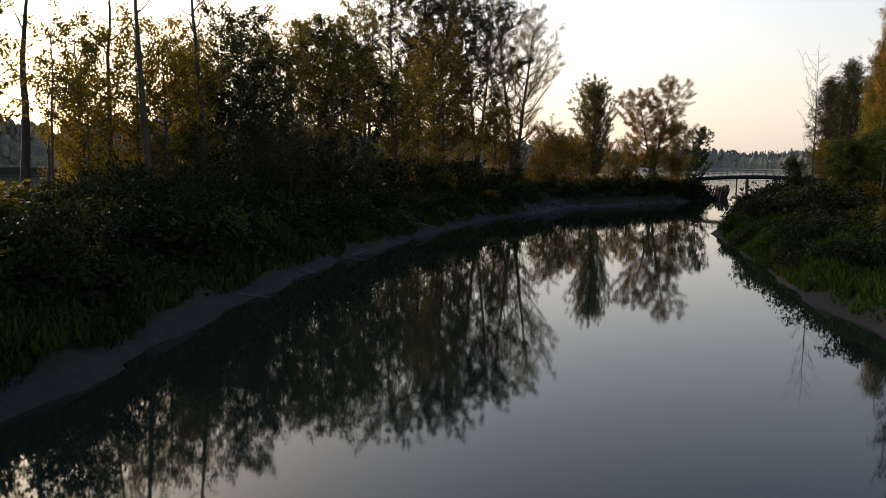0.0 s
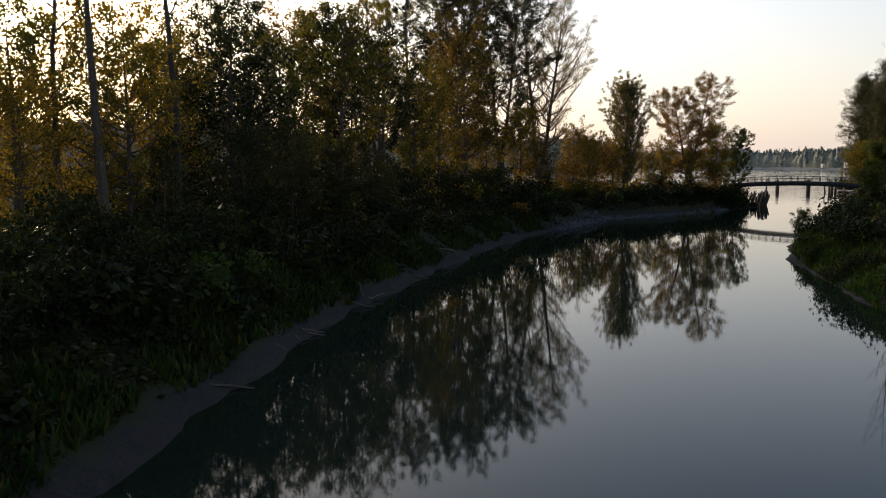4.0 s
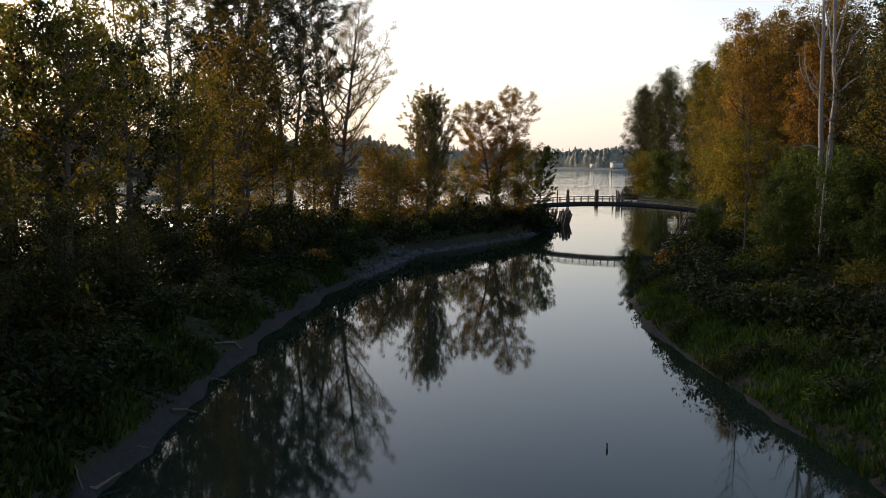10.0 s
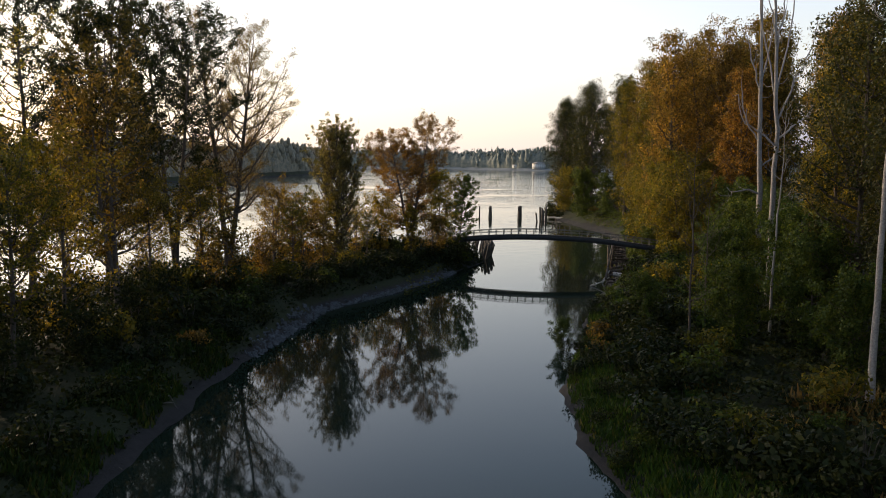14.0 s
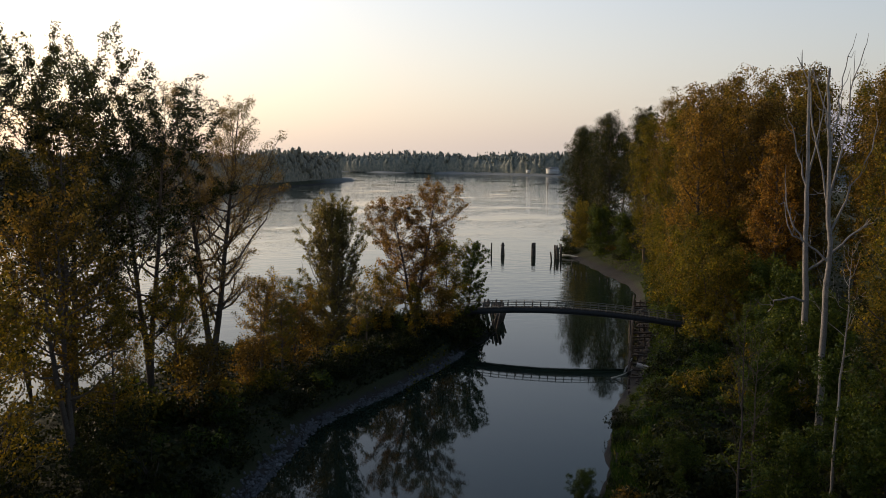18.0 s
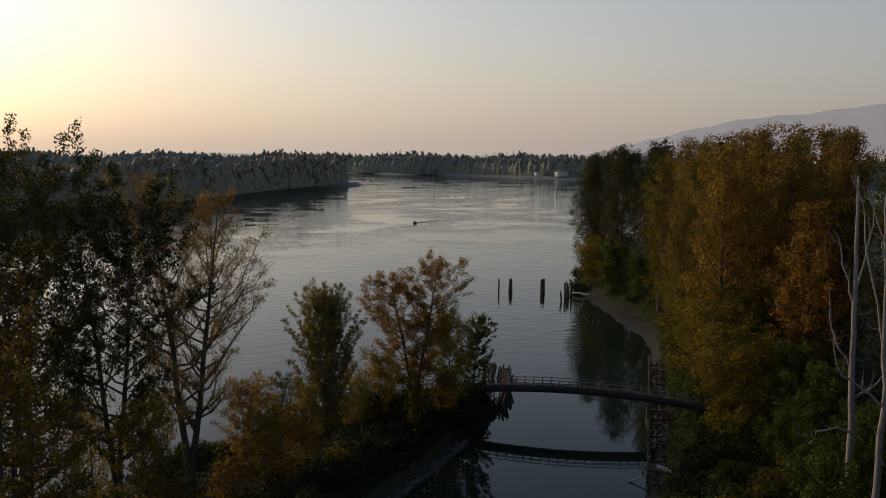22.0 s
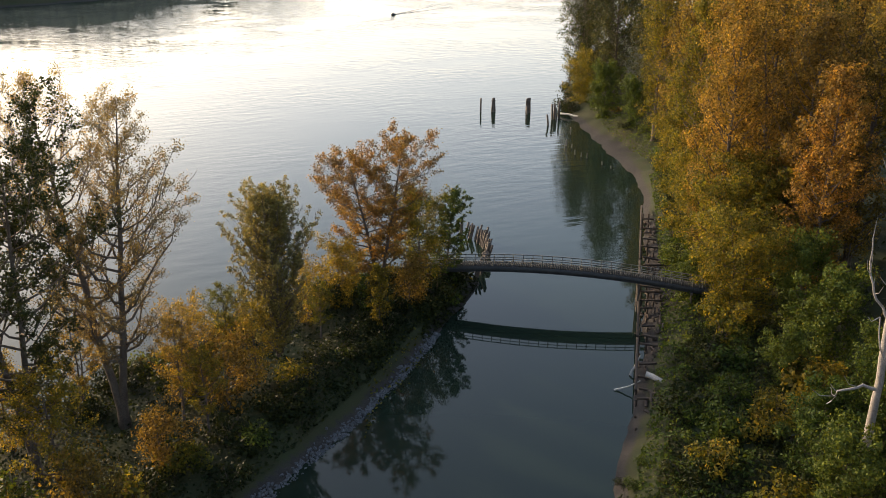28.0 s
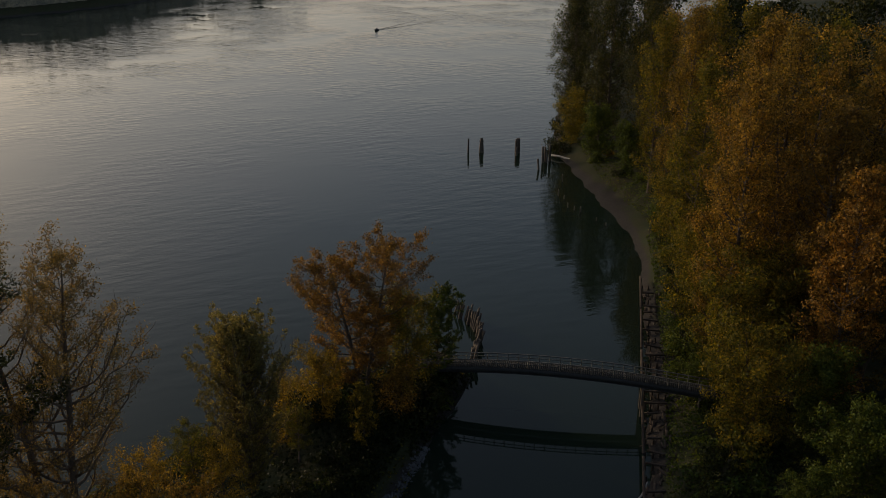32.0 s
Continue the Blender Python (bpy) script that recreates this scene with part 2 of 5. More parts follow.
def ground_material():
    """Wet grey mud by the water, leaf litter and dark soil above it, haze painted pale over the ground far across the
    river.
    """
    m, nt, bsdf = material("bank_ground")
    geo = nt.nodes.new("ShaderNodeNewGeometry")
    sep = nt.nodes.new("ShaderNodeSeparateXYZ")
    nt.links.new(geo.outputs["Position"], sep.inputs[0])
    big, mid, small = noise_out(nt, 0.12), noise_out(nt, 1.1), noise_out(nt, 7.0, 6.0)
    mud = ramp(nt, mid, [(0.3, (0.016, 0.0142, 0.013)), (0.7, (0.034, 0.030, 0.0275))])
    mud = mix(nt, 0.35, mud, ramp(nt, small, [(0.35, (0.010, 0.009, 0.0085)), (0.65, (0.054, 0.048, 0.044))]))
    soil = ramp(nt, small, [(0.3, (0.018, 0.02, 0.010)), (0.55, (0.028, 0.027, 0.014)), (0.75, (0.05, 0.038, 0.019))])
    soil = mix(nt, 0.5, soil, ramp(nt, big, [(0.35, (0.02, 0.032, 0.012)), (0.65, (0.034, 0.03, 0.015))]))
    ad = nt.nodes.new("ShaderNodeMath")
    ad.operation = "MULTIPLY_ADD"
    nt.links.new(mid, ad.inputs[0])
    ad.inputs[1].default_value = 1.6
    nt.links.new(sep.outputs[2], ad.inputs[2])
    rr = nt.nodes.new("ShaderNodeMapRange")
    rr.inputs[1].default_value, rr.inputs[2].default_value = 1.55, 2.0
    nt.links.new(ad.outputs[0], rr.inputs[0])
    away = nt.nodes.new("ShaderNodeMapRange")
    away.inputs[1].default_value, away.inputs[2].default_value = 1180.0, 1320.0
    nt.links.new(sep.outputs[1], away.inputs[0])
    # pale grey that paints distance haze into the far ground's colour
    hazed_land = ramp(nt, noise_out(nt, 0.01), [(0.35, (0.13, 0.14, 0.142)), (0.65, (0.18, 0.19, 0.185))])
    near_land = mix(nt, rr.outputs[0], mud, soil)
    nt.links.new(mix(nt, away.outputs[0], near_land, hazed_land), bsdf.inputs["Base Color"])
    bsdf.inputs["Roughness"].default_value = 0.85
    bsdf.inputs["Specular IOR Level"].default_value = 0.08
    bump(nt, bsdf, small, 0.6, 0.15)
    return m


def water_material():
    """Silty green river water, nearly still, with long low ripples out on the river."""
    m, nt, bsdf = material("river_water")
    bsdf.inputs["Base Color"].default_value = (0.0088, 0.0150, 0.0102, 1)
    bsdf.inputs["Roughness"].default_value = 0.035
    bsdf.inputs["IOR"].default_value = 1.24
    co = nt.nodes.new("ShaderNodeTexCoord")
    mp = nt.nodes.new("ShaderNodeMapping")
    mp.inputs["Rotation"].default_value = (0, 0, radians(-25))
    mp.inputs["Scale"].default_value = (0.22, 0.6, 1.0)
    nt.links.new(co.outputs["Object"], mp.inputs[0])
    a = node(nt, "TexNoise", Scale=0.55, Detail=3.0, Roughness=0.5)
    b = node(nt, "TexNoise", Scale=0.02, Detail=2.0, Roughness=0.5)
    nt.links.new(mp.outputs[0], a.inputs[0])
    nt.links.new(co.outputs["Object"], b.inputs[0])
    sep = nt.nodes.new("ShaderNodeSeparateXYZ")
    nt.links.new(co.outputs["Object"], sep.inputs[0])
    river = nt.nodes.new("ShaderNodeMapRange")
    river.inputs[1].default_value, river.inputs[2].default_value = 235.0, 320.0
    river.inputs[3].default_value, river.inputs[4].default_value = 0.25, 10.0
    nt.links.new(sep.outputs[1], river.inputs[0])
    amp = nt.nodes.new("ShaderNodeMapRange")
    amp.inputs[1].default_value, amp.inputs[2].default_value = 0.32, 0.56
    amp.inputs[3].default_value = 0.2
    wide = nt.nodes.new("ShaderNodeMapRange")
    wide.inputs[1].default_value, wide.inputs[2].default_value = 420.0, 680.0
    wide.inputs[3].default_value, wide.inputs[4].default_value = 0.0, 22.0
    nt.links.new(sep.outputs[1], wide.inputs[0])
    both = nt.nodes.new("ShaderNodeMath")
    nt.links.new(river.outputs[0], both.inputs[0])
    nt.links.new(wide.outputs[0], both.inputs[1])
    nt.links.new(both.outputs[0], amp.inputs[4])
    nt.links.new(b.outputs[0], amp.inputs[0])
    mu = nt.nodes.new("ShaderNodeMath")
    mu.operation = "MULTIPLY"
    nt.links.new(a.outputs[0], mu.inputs[0])
    nt.links.new(amp.outputs[0], mu.inputs[1])
    bump(nt, bsdf, mu.outputs[0], 0.10, 0.12)
    return m


GROUND, WATER = ground_material(), water_material()


# ---- mesh helpers ----
def quads(name, v, f):
    """A mesh from arrays of corners and four-sided faces."""
    me = bpy.data.meshes.new(name)
    v, f = np.asarray(v, float), np.asarray(f, int)
    me.vertices.add(len(v))
    me.vertices.foreach_set("co", v.ravel())
    me.loops.add(f.size)
    me.loops.foreach_set("vertex_index", f.ravel())
    me.polygons.add(len(f))
    me.polygons.foreach_set("loop_start", np.arange(0, f.size, 4))
    me.update(calc_edges=True)
    return me


def smooth(me):
    me.polygons.foreach_set("use_smooth", np.ones(len(me.polygons), bool))
    return me


class Pile:
    """Collects quads for one mesh."""

    def __init__(self):
        self.v, self.f, self.n = [], [], 0

    def add(self, v, f):
        self.v.append(np.asarray(v, float))
        self.f.append(np.asarray(f, int) + self.n)
        self.n += len(v)

    def tube(self, path, radii, sides=5):
        path, radii = np.asarray(path, float), np.asarray(radii, float)
        d = np.gradient(path, axis=0)
        d /= np.linalg.norm(d, axis=1)[:, None] + 1e-9
        ref = np.where(np.abs(d[:, 2:]) > 0.9, [[1.0, 0, 0]], [[0, 0, 1.0]])
        u = np.cross(d, ref)
        u /= np.linalg.norm(u, axis=1)[:, None] + 1e-9
        w = np.cross(d, u)
        a = np.arange(sides) * 2 * np.pi / sides
        ring = path[:, None] + radii[:, None, None] * (np.cos(a)[None, :, None] * u[:, None] + np.sin(a)[None, :, None] * w[:, None])
        n = len(path)
        i, j = np.meshgrid(np.arange(n - 1), np.arange(sides), indexing="ij")
        k = (j + 1) % sides
        f = np.stack([i * sides + j, i * sides + k, (i + 1) * sides + k, (i + 1) * sides + j], -1).reshape(-1, 4)
        self.add(ring.reshape(-1, 3), f)
        if radii[-1] > 0.08:
            self.add(np.concatenate([ring[-1], path[-1:] + d[-1:] * radii[-1] * 0.25]), [[s, s + 1, (s + 2) % sides, sides] for s in range(0, sides - 1, 2)])

    def sweep(self, path, wide, tall):
        """A straight-sided bar that follows a path; closed at both ends."""
        path = np.asarray(path, float)
        d = np.gradient(path, axis=0)
        u = np.stack([-d[:, 1], d[:, 0], 0 * d[:, 0]], -1)
        u /= np.linalg.norm(u, axis=1)[:, None]
        w = np.array([0, 0, 1.0])
        v = np.stack([path + u * wide * a / 2 + w * tall * b / 2 for a, b in ((-1, -1), (1, -1), (1, 1), (-1, 1))], 1)
        n = len(path)
        f = [[4 * i + j, 4 * i + (j + 1) % 4, 4 * i + 4 + (j + 1) % 4, 4 * i + 4 + j] for i in range(n - 1) for j in range(4)]
        self.add(v.reshape(-1, 3), f + [[3, 2, 1, 0], [4 * n - 4, 4 * n - 3, 4 * n - 2, 4 * n - 1]])

    def box(self, size, m, taper=1.0):
        x, y, z = np.asarray(size, float) / 2
        v = np.array([(sx * x * (taper if sz > 0 else 1), sy * y * (taper if sz > 0 else 1), sz * z) for sz in (-1, 1) for sx, sy in ((-1, -1), (1, -1), (1, 1), (-1, 1))])
        r = np.array(m)
        v = v @ r[:3, :3].T + r[:3, 3]
        self.add(v, [[3, 2, 1, 0], [4, 5, 6, 7], [0, 1, 5, 4], [1, 2, 6, 5], [2, 3, 7, 6], [3, 0, 4, 7]])

    def leaves(self, c, size, rng, droop=0.0, slim=0.55, out=None, loose=0.7):
        """Pointed leaves round the places c; out: the way that they face, more or less."""
        n = len(c)
        if out is None:
            a = rng.normal(size=(n, 3))
            a[:, 2] -= droop
            a /= np.linalg.norm(a, axis=1)[:, None] + 1e-9
            b = np.cross(a, rng.normal(size=(n, 3)))
        else:
            face = out / (np.linalg.norm(out, axis=1)[:, None] + 1e-9) + rng.normal(0, loose, (n, 3))
            a = np.cross(face, rng.normal(size=(n, 3)))
            a /= np.linalg.norm(a, axis=1)[:, None] + 1e-9
            b = np.cross(face, a)
        b /= np.linalg.norm(b, axis=1)[:, None] + 1e-9
        s = (size * rng.uniform(0.6, 1.35, n))[:, None] * 0.5
        v = np.stack([c - a * s, c + b * s * slim + a * s * 0.1, c + a * s, c - b * s * slim + a * s * 0.1], 1).reshape(-1, 3)
        self.add(v, np.arange(4 * n).reshape(-1, 4))

    def lump(self, c, wide, tall, rng):
        """A lumpy mass of leaves, as a far crown shows it."""
        rows, cols = 5, 7
        up, ro = np.meshgrid(np.linspace(-1.45, 1.45, rows), np.arange(cols) * 2 * np.pi / cols, indexing="ij")
        r = 1 + rng.normal(0, 0.13, up.shape)
        v = np.stack([wide * r * np.cos(up) * np.cos(ro), wide * r * np.cos(up) * np.sin(ro), tall * r * np.sin(up)], -1) + np.asarray(c)
        i, j = np.meshgrid(np.arange(rows - 1), np.arange(cols), indexing="ij")
        k = (j + 1) % cols
        self.add(v.reshape(-1, 3), np.stack([i * cols + j, i * cols + k, (i + 1) * cols + k, (i + 1) * cols + j], -1).reshape(-1, 4))

    def mesh(self, name, mat):
        me = quads(name, np.concatenate(self.v), np.concatenate(self.f))
        me.materials.append(mat)
        return me


def part(name, me, parent, label=""):
    ob = new(name, me)
    ob.parent = parent
    return tagged(ob, label)


def thing(name, x, y, z, label, category, group="", turn=0.0, scale=1.0):
    ob = new(name)
    ob.matrix_basis = pose(x, y, z, 0, 0, turn) @ Matrix.Scale(scale, 4)
    return tagged(ob, label, category, group)


# ---- the land: shores as seen from above ----
SPIT = [(-18, -90), (-18, 0), (-17, 32), (-15, 57), (-12, 79), (-9, 92), (-4, 112), (1, 131), (9, 153), (20, 176), (31, 198), (45, 211),
        (57, 223), (66, 234), (75, 244), (82, 253), (81, 261), (63, 260), (42, 253), (24, 243), (6, 229), (-13, 213), (-31, 190), (-43, 142),
        (-50, 80), (-60, 10), (-70, -90)]
EAST = [(28, -90), (27, 50), (29, 68), (33, 88), (37, 109), (41, 127), (47, 142), (54, 154), (63, 167), (76, 189), (87, 203), (96, 216),
        (109, 236), (122, 258), (134, 279), (145, 299), (150, 317), (153, 336), (157, 354), (162, 373), (168, 389), (176, 407), (187, 427), (201, 450),
        (223, 482), (262, 530), (328, 607), (439, 684), (646, 764), (1200, 900), (3400, 1000), (3400, -90)]
NORTH = [(150, 2150), (300, 2000), (400, 1845), (461, 1762), (545, 1690), (613, 1580), (652, 1500), (720, 1430), (860, 1370), (1110, 1290), (1600, 1240),
         (3400, 1300), (3400, 4600), (-2600, 4600), (-2600, 2800), (-400, 2500)]
WEST = [(-860, -90), (-680, 120), (-500, 330), (-340, 490), (-190, 690), (-85, 822), (-21, 852), (30, 893), (123, 1057), (190, 1160), (268, 1280), (280, 1330), (250, 1390),
        (110, 1600), (-150, 1800), (-700, 2200), (-2600, 2600), (-2600, -90)]


def inside(px, py, poly):
    """Distance to the shore: above nought on land."""
    q = np.array(poly, float)
    best, odd = np.full(px.shape, 1e9), np.zeros(px.shape, bool)
    for (x0, y0), (x1, y1) in zip(q, np.roll(q, -1, 0)):
        dx, dy = x1 - x0, y1 - y0
        t = np.clip(((px - x0) * dx + (py - y0) * dy) / (dx * dx + dy * dy), 0, 1)
        best = np.minimum(best, np.hypot(px - x0 - t * dx, py - y0 - t * dy))
        cross = (y0 > py) != (y1 > py)
        odd ^= cross & (px < dx * (py - y0) / (dy if dy else 1e-9) + x0)
    return np.where(odd, best, -best)


def shore(px, py):
    px, py = np.asarray(px, float), np.asarray(py, float)
    wob = 0.8 * np.sin(px * 0.31 + 1.3 * np.sin(py * 0.17)) + 0.7 * np.sin(py * 0.43 + 2.0 * np.sin(px * 0.11)) + 0.35 * np.sin(1.1 * px + 0.7 * py) + 0.5 * np.sin(0.9 * py + 2.4 * np.sin(0.5 * px)) * np.sin(0.23 * py)
    return np.maximum.reduce([inside(px, py, s) for s in (SPIT, EAST, NORTH, WEST)]) + 0.45 * wob


def height(px, py):
    """Ground height: a mud apron at the water, a bank, and a flat behind."""
    px, py = np.asarray(px, float), np.asarray(py, float)
    d = shore(px, py)
    beach = np.exp(-(((px - 160) / 14) ** 2 + ((py - 330) / 42) ** 2))
    wharf = np.exp(-(((px - 114) / 22) ** 2 + ((py - 244) / 34) ** 2))
    low = np.clip(beach + wharf, 0, 1)
    z = np.interp(d, [-14, -3, 0, 1.0, 1.7, 5.0, 12, 60], [-3.5, -1.0, 0, 0.45, 1.4, 3.4, 4.1, 4.6])
    flat = np.interp(d, [-14, -3, 0, 6, 9, 15, 60], [-3.5, -0.7, 0, 0.9, 2.0, 3.6, 4.6])
    z = z * (1 - low) + flat * low
    lump = 0.22 * np.sin(px * 0.9 + 2 * np.sin(py * 0.33)) + 0.2 * np.sin(py * 0.8 + 1.7 * np.sin(px * 0.41)) + 0.1 * np.sin(2.3 * px - 1.9 * py)
    return z + lump * np.clip((d - 1) / 5, 0, 1) + 0.05 * np.sin(2.1 * px + 1.3 * py) * (d > 0)


def axis(stops):
    return np.concatenate([np.arange(a, b, s) for a, b, s in stops])


gx = axis([(-2600, -600, 100), (-600, -80, 13), (-80, 190, 2.1), (190, 420, 7), (420, 1000, 20), (1000, 3400, 80), (3400, 3401, 1)])
gy = axis([(-90, 0, 6), (0, 400, 2.3), (400, 700, 8), (700, 1700, 18), (1700, 4601, 120)])
GX, GY = np.meshgrid(gx, gy)
GZ = height(GX, GY)
nx, ny = len(gx), len(gy)
ci, cj = np.meshgrid(np.arange(nx - 1), np.arange(ny - 1))
faces = np.stack([cj * nx + ci, cj * nx + ci + 1, (cj + 1) * nx + ci + 1, (cj + 1) * nx + ci], -1).reshape(-1, 4)
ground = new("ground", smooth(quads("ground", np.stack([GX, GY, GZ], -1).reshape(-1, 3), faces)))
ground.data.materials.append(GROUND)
tagged(ground, "muddy river banks with dark soil and leaf litter", "ground", kind="structure")
wx = np.array([-2600, -300, 0, 300, 3400.0])
wy = np.array([-90, 200, 500, 1200, 4600.0])
WX, WY = np.meshgrid(wx, wy)
ci, cj = np.meshgrid(np.arange(4), np.arange(4))
faces = np.stack([cj * 5 + ci, cj * 5 + ci + 1, (cj + 1) * 5 + ci + 1, (cj + 1) * 5 + ci], -1).reshape(-1, 4)
water = new("water", quads("water", np.stack([WX, WY, 0 * WX], -1).reshape(-1, 3), faces))
water.data.materials.append(WATER)
tagged(water, "calm silty green river water mirroring trees and evening sky", "water", kind="structure")


# ---- trees ----
def profile(style, g):
    if style == "poplar":
        return min(1.0, 0.5 + 1.5 * g) * (1 - g) ** 0.5
    if style == "round":
        return math.sin(math.pi * (0.12 + 0.83 * g)) ** 0.7
    if style == "wide":
        return (0.7 + 0.3 * math.sin(math.pi * g)) * (1 - 0.8 * g ** 3)
    return (0.5 + 0.5 * math.sin(math.pi * min(1, g * 0.95))) * (1 - 0.3 * g * g)


def grow(seed, tall, r0, base, spread, limbs, style="open", leaf=0.4, per=12, rise=0.7, stems=1, clump=0.55, bark=BARK, leafy=GREEN, lean=0.0, fork=0.35, twigs=True, facing=None, plume=0.22, lobe=0.0, tip=0.15):
    """A tree's two meshes: wood (trunk, limbs, twigs) and leaves, in loose sprays or (lobe > 0) in rounded masses of that radius."""
    rng = np.random.default_rng(seed)
    wood, crown, centres, masses = Pile(), Pile(), [], []
    for s in range(stems):
        ang = (rng.uniform(0, 6.28) if facing is None else radians(facing)) + s * 6.28 / max(stems, 1)
        top = tall * (1 - 0.09 * s * rng.uniform(0.5, 1.4))
        h = np.linspace(0, 1, 14)
        off = np.clip(h - (0.02 if stems > 1 else 0.0), 0, 1)
        out = (fork * spread if stems > 1 else 0) * off ** 1.2
        wob = np.cumsum(rng.normal(0, 0.011 * tall / 14 ** 0.5, (14, 2)), axis=0) * np.clip(h * 3, 0, 1)[:, None]
        path = np.stack([out * math.cos(ang) + wob[:, 0] + lean * tall * h ** 1.5, out * math.sin(ang) + wob[:, 1], h * top - 0.5], -1)
        rad = r0 * (0.85 if stems > 1 else 1) * ((1 - h) ** 0.8 * 0.93 + 0.04) * (1 + 0.5 * np.exp(-h * 30))
        wood.tube(path, rad, 7)
        turn = rng.uniform(0, 6.28)
        for i in range(limbs // stems):
            g = ((i + rng.uniform(0, 0.9)) / (limbs / stems)) ** 0.85
            f = base + (0.985 - base) * g
            start = np.array([np.interp(f, h, path[:, k]) for k in range(3)])
            turn += 2.4 + rng.normal(0, 0.45)
            long = spread * profile(style, g) * rng.uniform(0.4, 1.2)
            up = rise * rng.uniform(0.5, 1.35) + 0.45 * g
            u = np.linspace(0, 1, 7)
            reach = long * (0.8 * u + 0.2 * u ** 0.5)
            lift = long * up * (0.55 * u + 0.45 * u ** 2)
            bend = rng.normal(0, 0.12) * long * u ** 2
            limb = start + np.stack([reach * math.cos(turn) - bend * math.sin(turn), reach * math.sin(turn) + bend * math.cos(turn), lift], -1)
            limb[1:] += rng.normal(0, 0.022 * long, (6, 3))
            lr = max(0.035, np.interp(f, h, rad) * 0.52)
            wood.tube(limb, lr * ((1 - u) ** 0.9 * 0.9 + 0.1), 5)
            for k in range(int(2 + long / (1.25 * lobe)) if lobe else 0):
                w = plume + (1 - plume) * (k + rng.uniform(0.2, 1)) / int(2 + long / (1.25 * lobe))
                at = np.array([np.interp(w, u, limb[:, q]) for q in range(3)])
                masses.append((*(at + rng.normal(0, 0.45 * lobe, 3)), lobe * rng.uniform(0.6, 1.3)))
            for k in range(0 if lobe else int(3 + long / 0.95)):
                w = plume + (1 - plume) * (k + rng.uniform(0, 1)) / int(3 + long / 0.95)
                at = np.array([np.interp(w, u, limb[:, q]) for q in range(3)])
                way = limb[-1] - limb[0]
                way = way / (np.linalg.norm(way) + 1e-6) + rng.normal(0, 0.62, 3) + [0, 0, tip]
                way /= np.linalg.norm(way)
                tl = (0.45 + 0.32 * long * (1 - 0.55 * w)) * rng.uniform(0.6, 1.2)
                mid = at + way * tl * 0.5 + rng.normal(0, 0.06 * tl, 3)
                end = at + way * tl + [0, 0, 0.08 * tl]
                if twigs:
                    wood.tube([at, mid, end], [lr * 0.3 + 0.012, lr * 0.2 + 0.01, 0.012], 3)
                if per:
                    for q in ((0.55, 1.0) if rng.random() < 0.75 else ()):
                        centres.append(at + (end - at) * q)
    wm = smooth(wood.mesh("trunk", bark))
    if not per:
        return wm, None
    if lobe:
        q = np.array(masses)
        q = np.repeat(q, np.maximum(8, (per * (q[:, 3] / lobe) ** 2).astype(int)), axis=0)
        d = rng.normal(size=(len(q), 3)) + [0, 0, 0.25]
        d /= np.linalg.norm(d, axis=1)[:, None]
        axis_out = q[:, :3] * [1, 1, 0]
        axis_out /= np.linalg.norm(axis_out, axis=1)[:, None] + 1e-6
        c = q[:, :3] + d * q[:, 3:] * rng.uniform(0.5, 1.12, (len(q), 1)) * [1.05, 1.05, 0.95]
        crown.leaves(c, leaf, rng, 0.3, out=d + 0.45 * axis_out + [0, 0, 0.15], loose=0.5)
        return wm, crown.mesh("crown", leafy)
    c = np.repeat(np.array(centres), int(per * 1.7), axis=0)
    c = c + rng.normal(0, clump, c.shape) * [1, 1, 0.75]
    crown.leaves(c, leaf, rng, 0.3)
    return wm, crown.mesh("crown", leafy)


def plant(name, meshes, x, y, label, category="tree", group="", turn=0.0, scale=1.0, z=None):
    base = float(height(x, y)) if z is None else z
    t = thing(name, x, y, base - 0.1, label, category, group, turn, scale)
    part("trunk", meshes[0], t)
    if meshes[1]:
        part("crown", meshes[1], t)
    return t


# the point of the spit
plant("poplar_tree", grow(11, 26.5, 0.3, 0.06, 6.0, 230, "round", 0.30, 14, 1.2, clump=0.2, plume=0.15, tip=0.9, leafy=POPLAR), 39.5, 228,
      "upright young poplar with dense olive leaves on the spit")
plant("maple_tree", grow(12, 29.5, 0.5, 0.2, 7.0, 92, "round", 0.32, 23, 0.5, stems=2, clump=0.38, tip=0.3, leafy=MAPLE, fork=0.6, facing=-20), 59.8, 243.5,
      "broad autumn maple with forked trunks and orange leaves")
plant("alder_tree", grow(13, 18.5, 0.25, 0.05, 6.5, 56, "round", 0.34, 70, 0.5, lobe=1.1, leafy=OLIVE), 67.5, 246.5, "low olive brown alder beside the footbridge")
plant("alder_tree", grow(14, 18.5, 0.22, 0.03, 6.0, 74, "poplar", 0.32, 15, 0.5, clump=0.2, plume=0.1, tip=0.3, leafy=GREEN, lean=0.1), 73.5, 249, "green shrubby alder leaning over the water")
plant("willow_bush", grow(15, 13.0, 0.18, 0.03, 5.0, 40, "round", 0.32, 70, 0.5, stems=2, lobe=0.9, leafy=YELLOW), 52.5, 243, "yellow leaved willow under the maple")
plant("sapling", grow(16, 11.5, 0.1, 0.06, 3.0, 40, "poplar", 0.36, 10, 0.9, clump=0.22, tip=0.4, leafy=YELLOW), 57.0, 234, "slim young tree with yellow orange leaves")
plant("cottonwood_tree", grow(17, 47.5, 0.72, 0.2, 10.5, 100, "wide", 0.23, 26, 0.95, stems=2, clump=0.4, tip=0.45, leafy=THIN, fork=0.55, facing=160), 17.5, 217,
      "tall twin trunked cottonwood with thin autumn leaves")
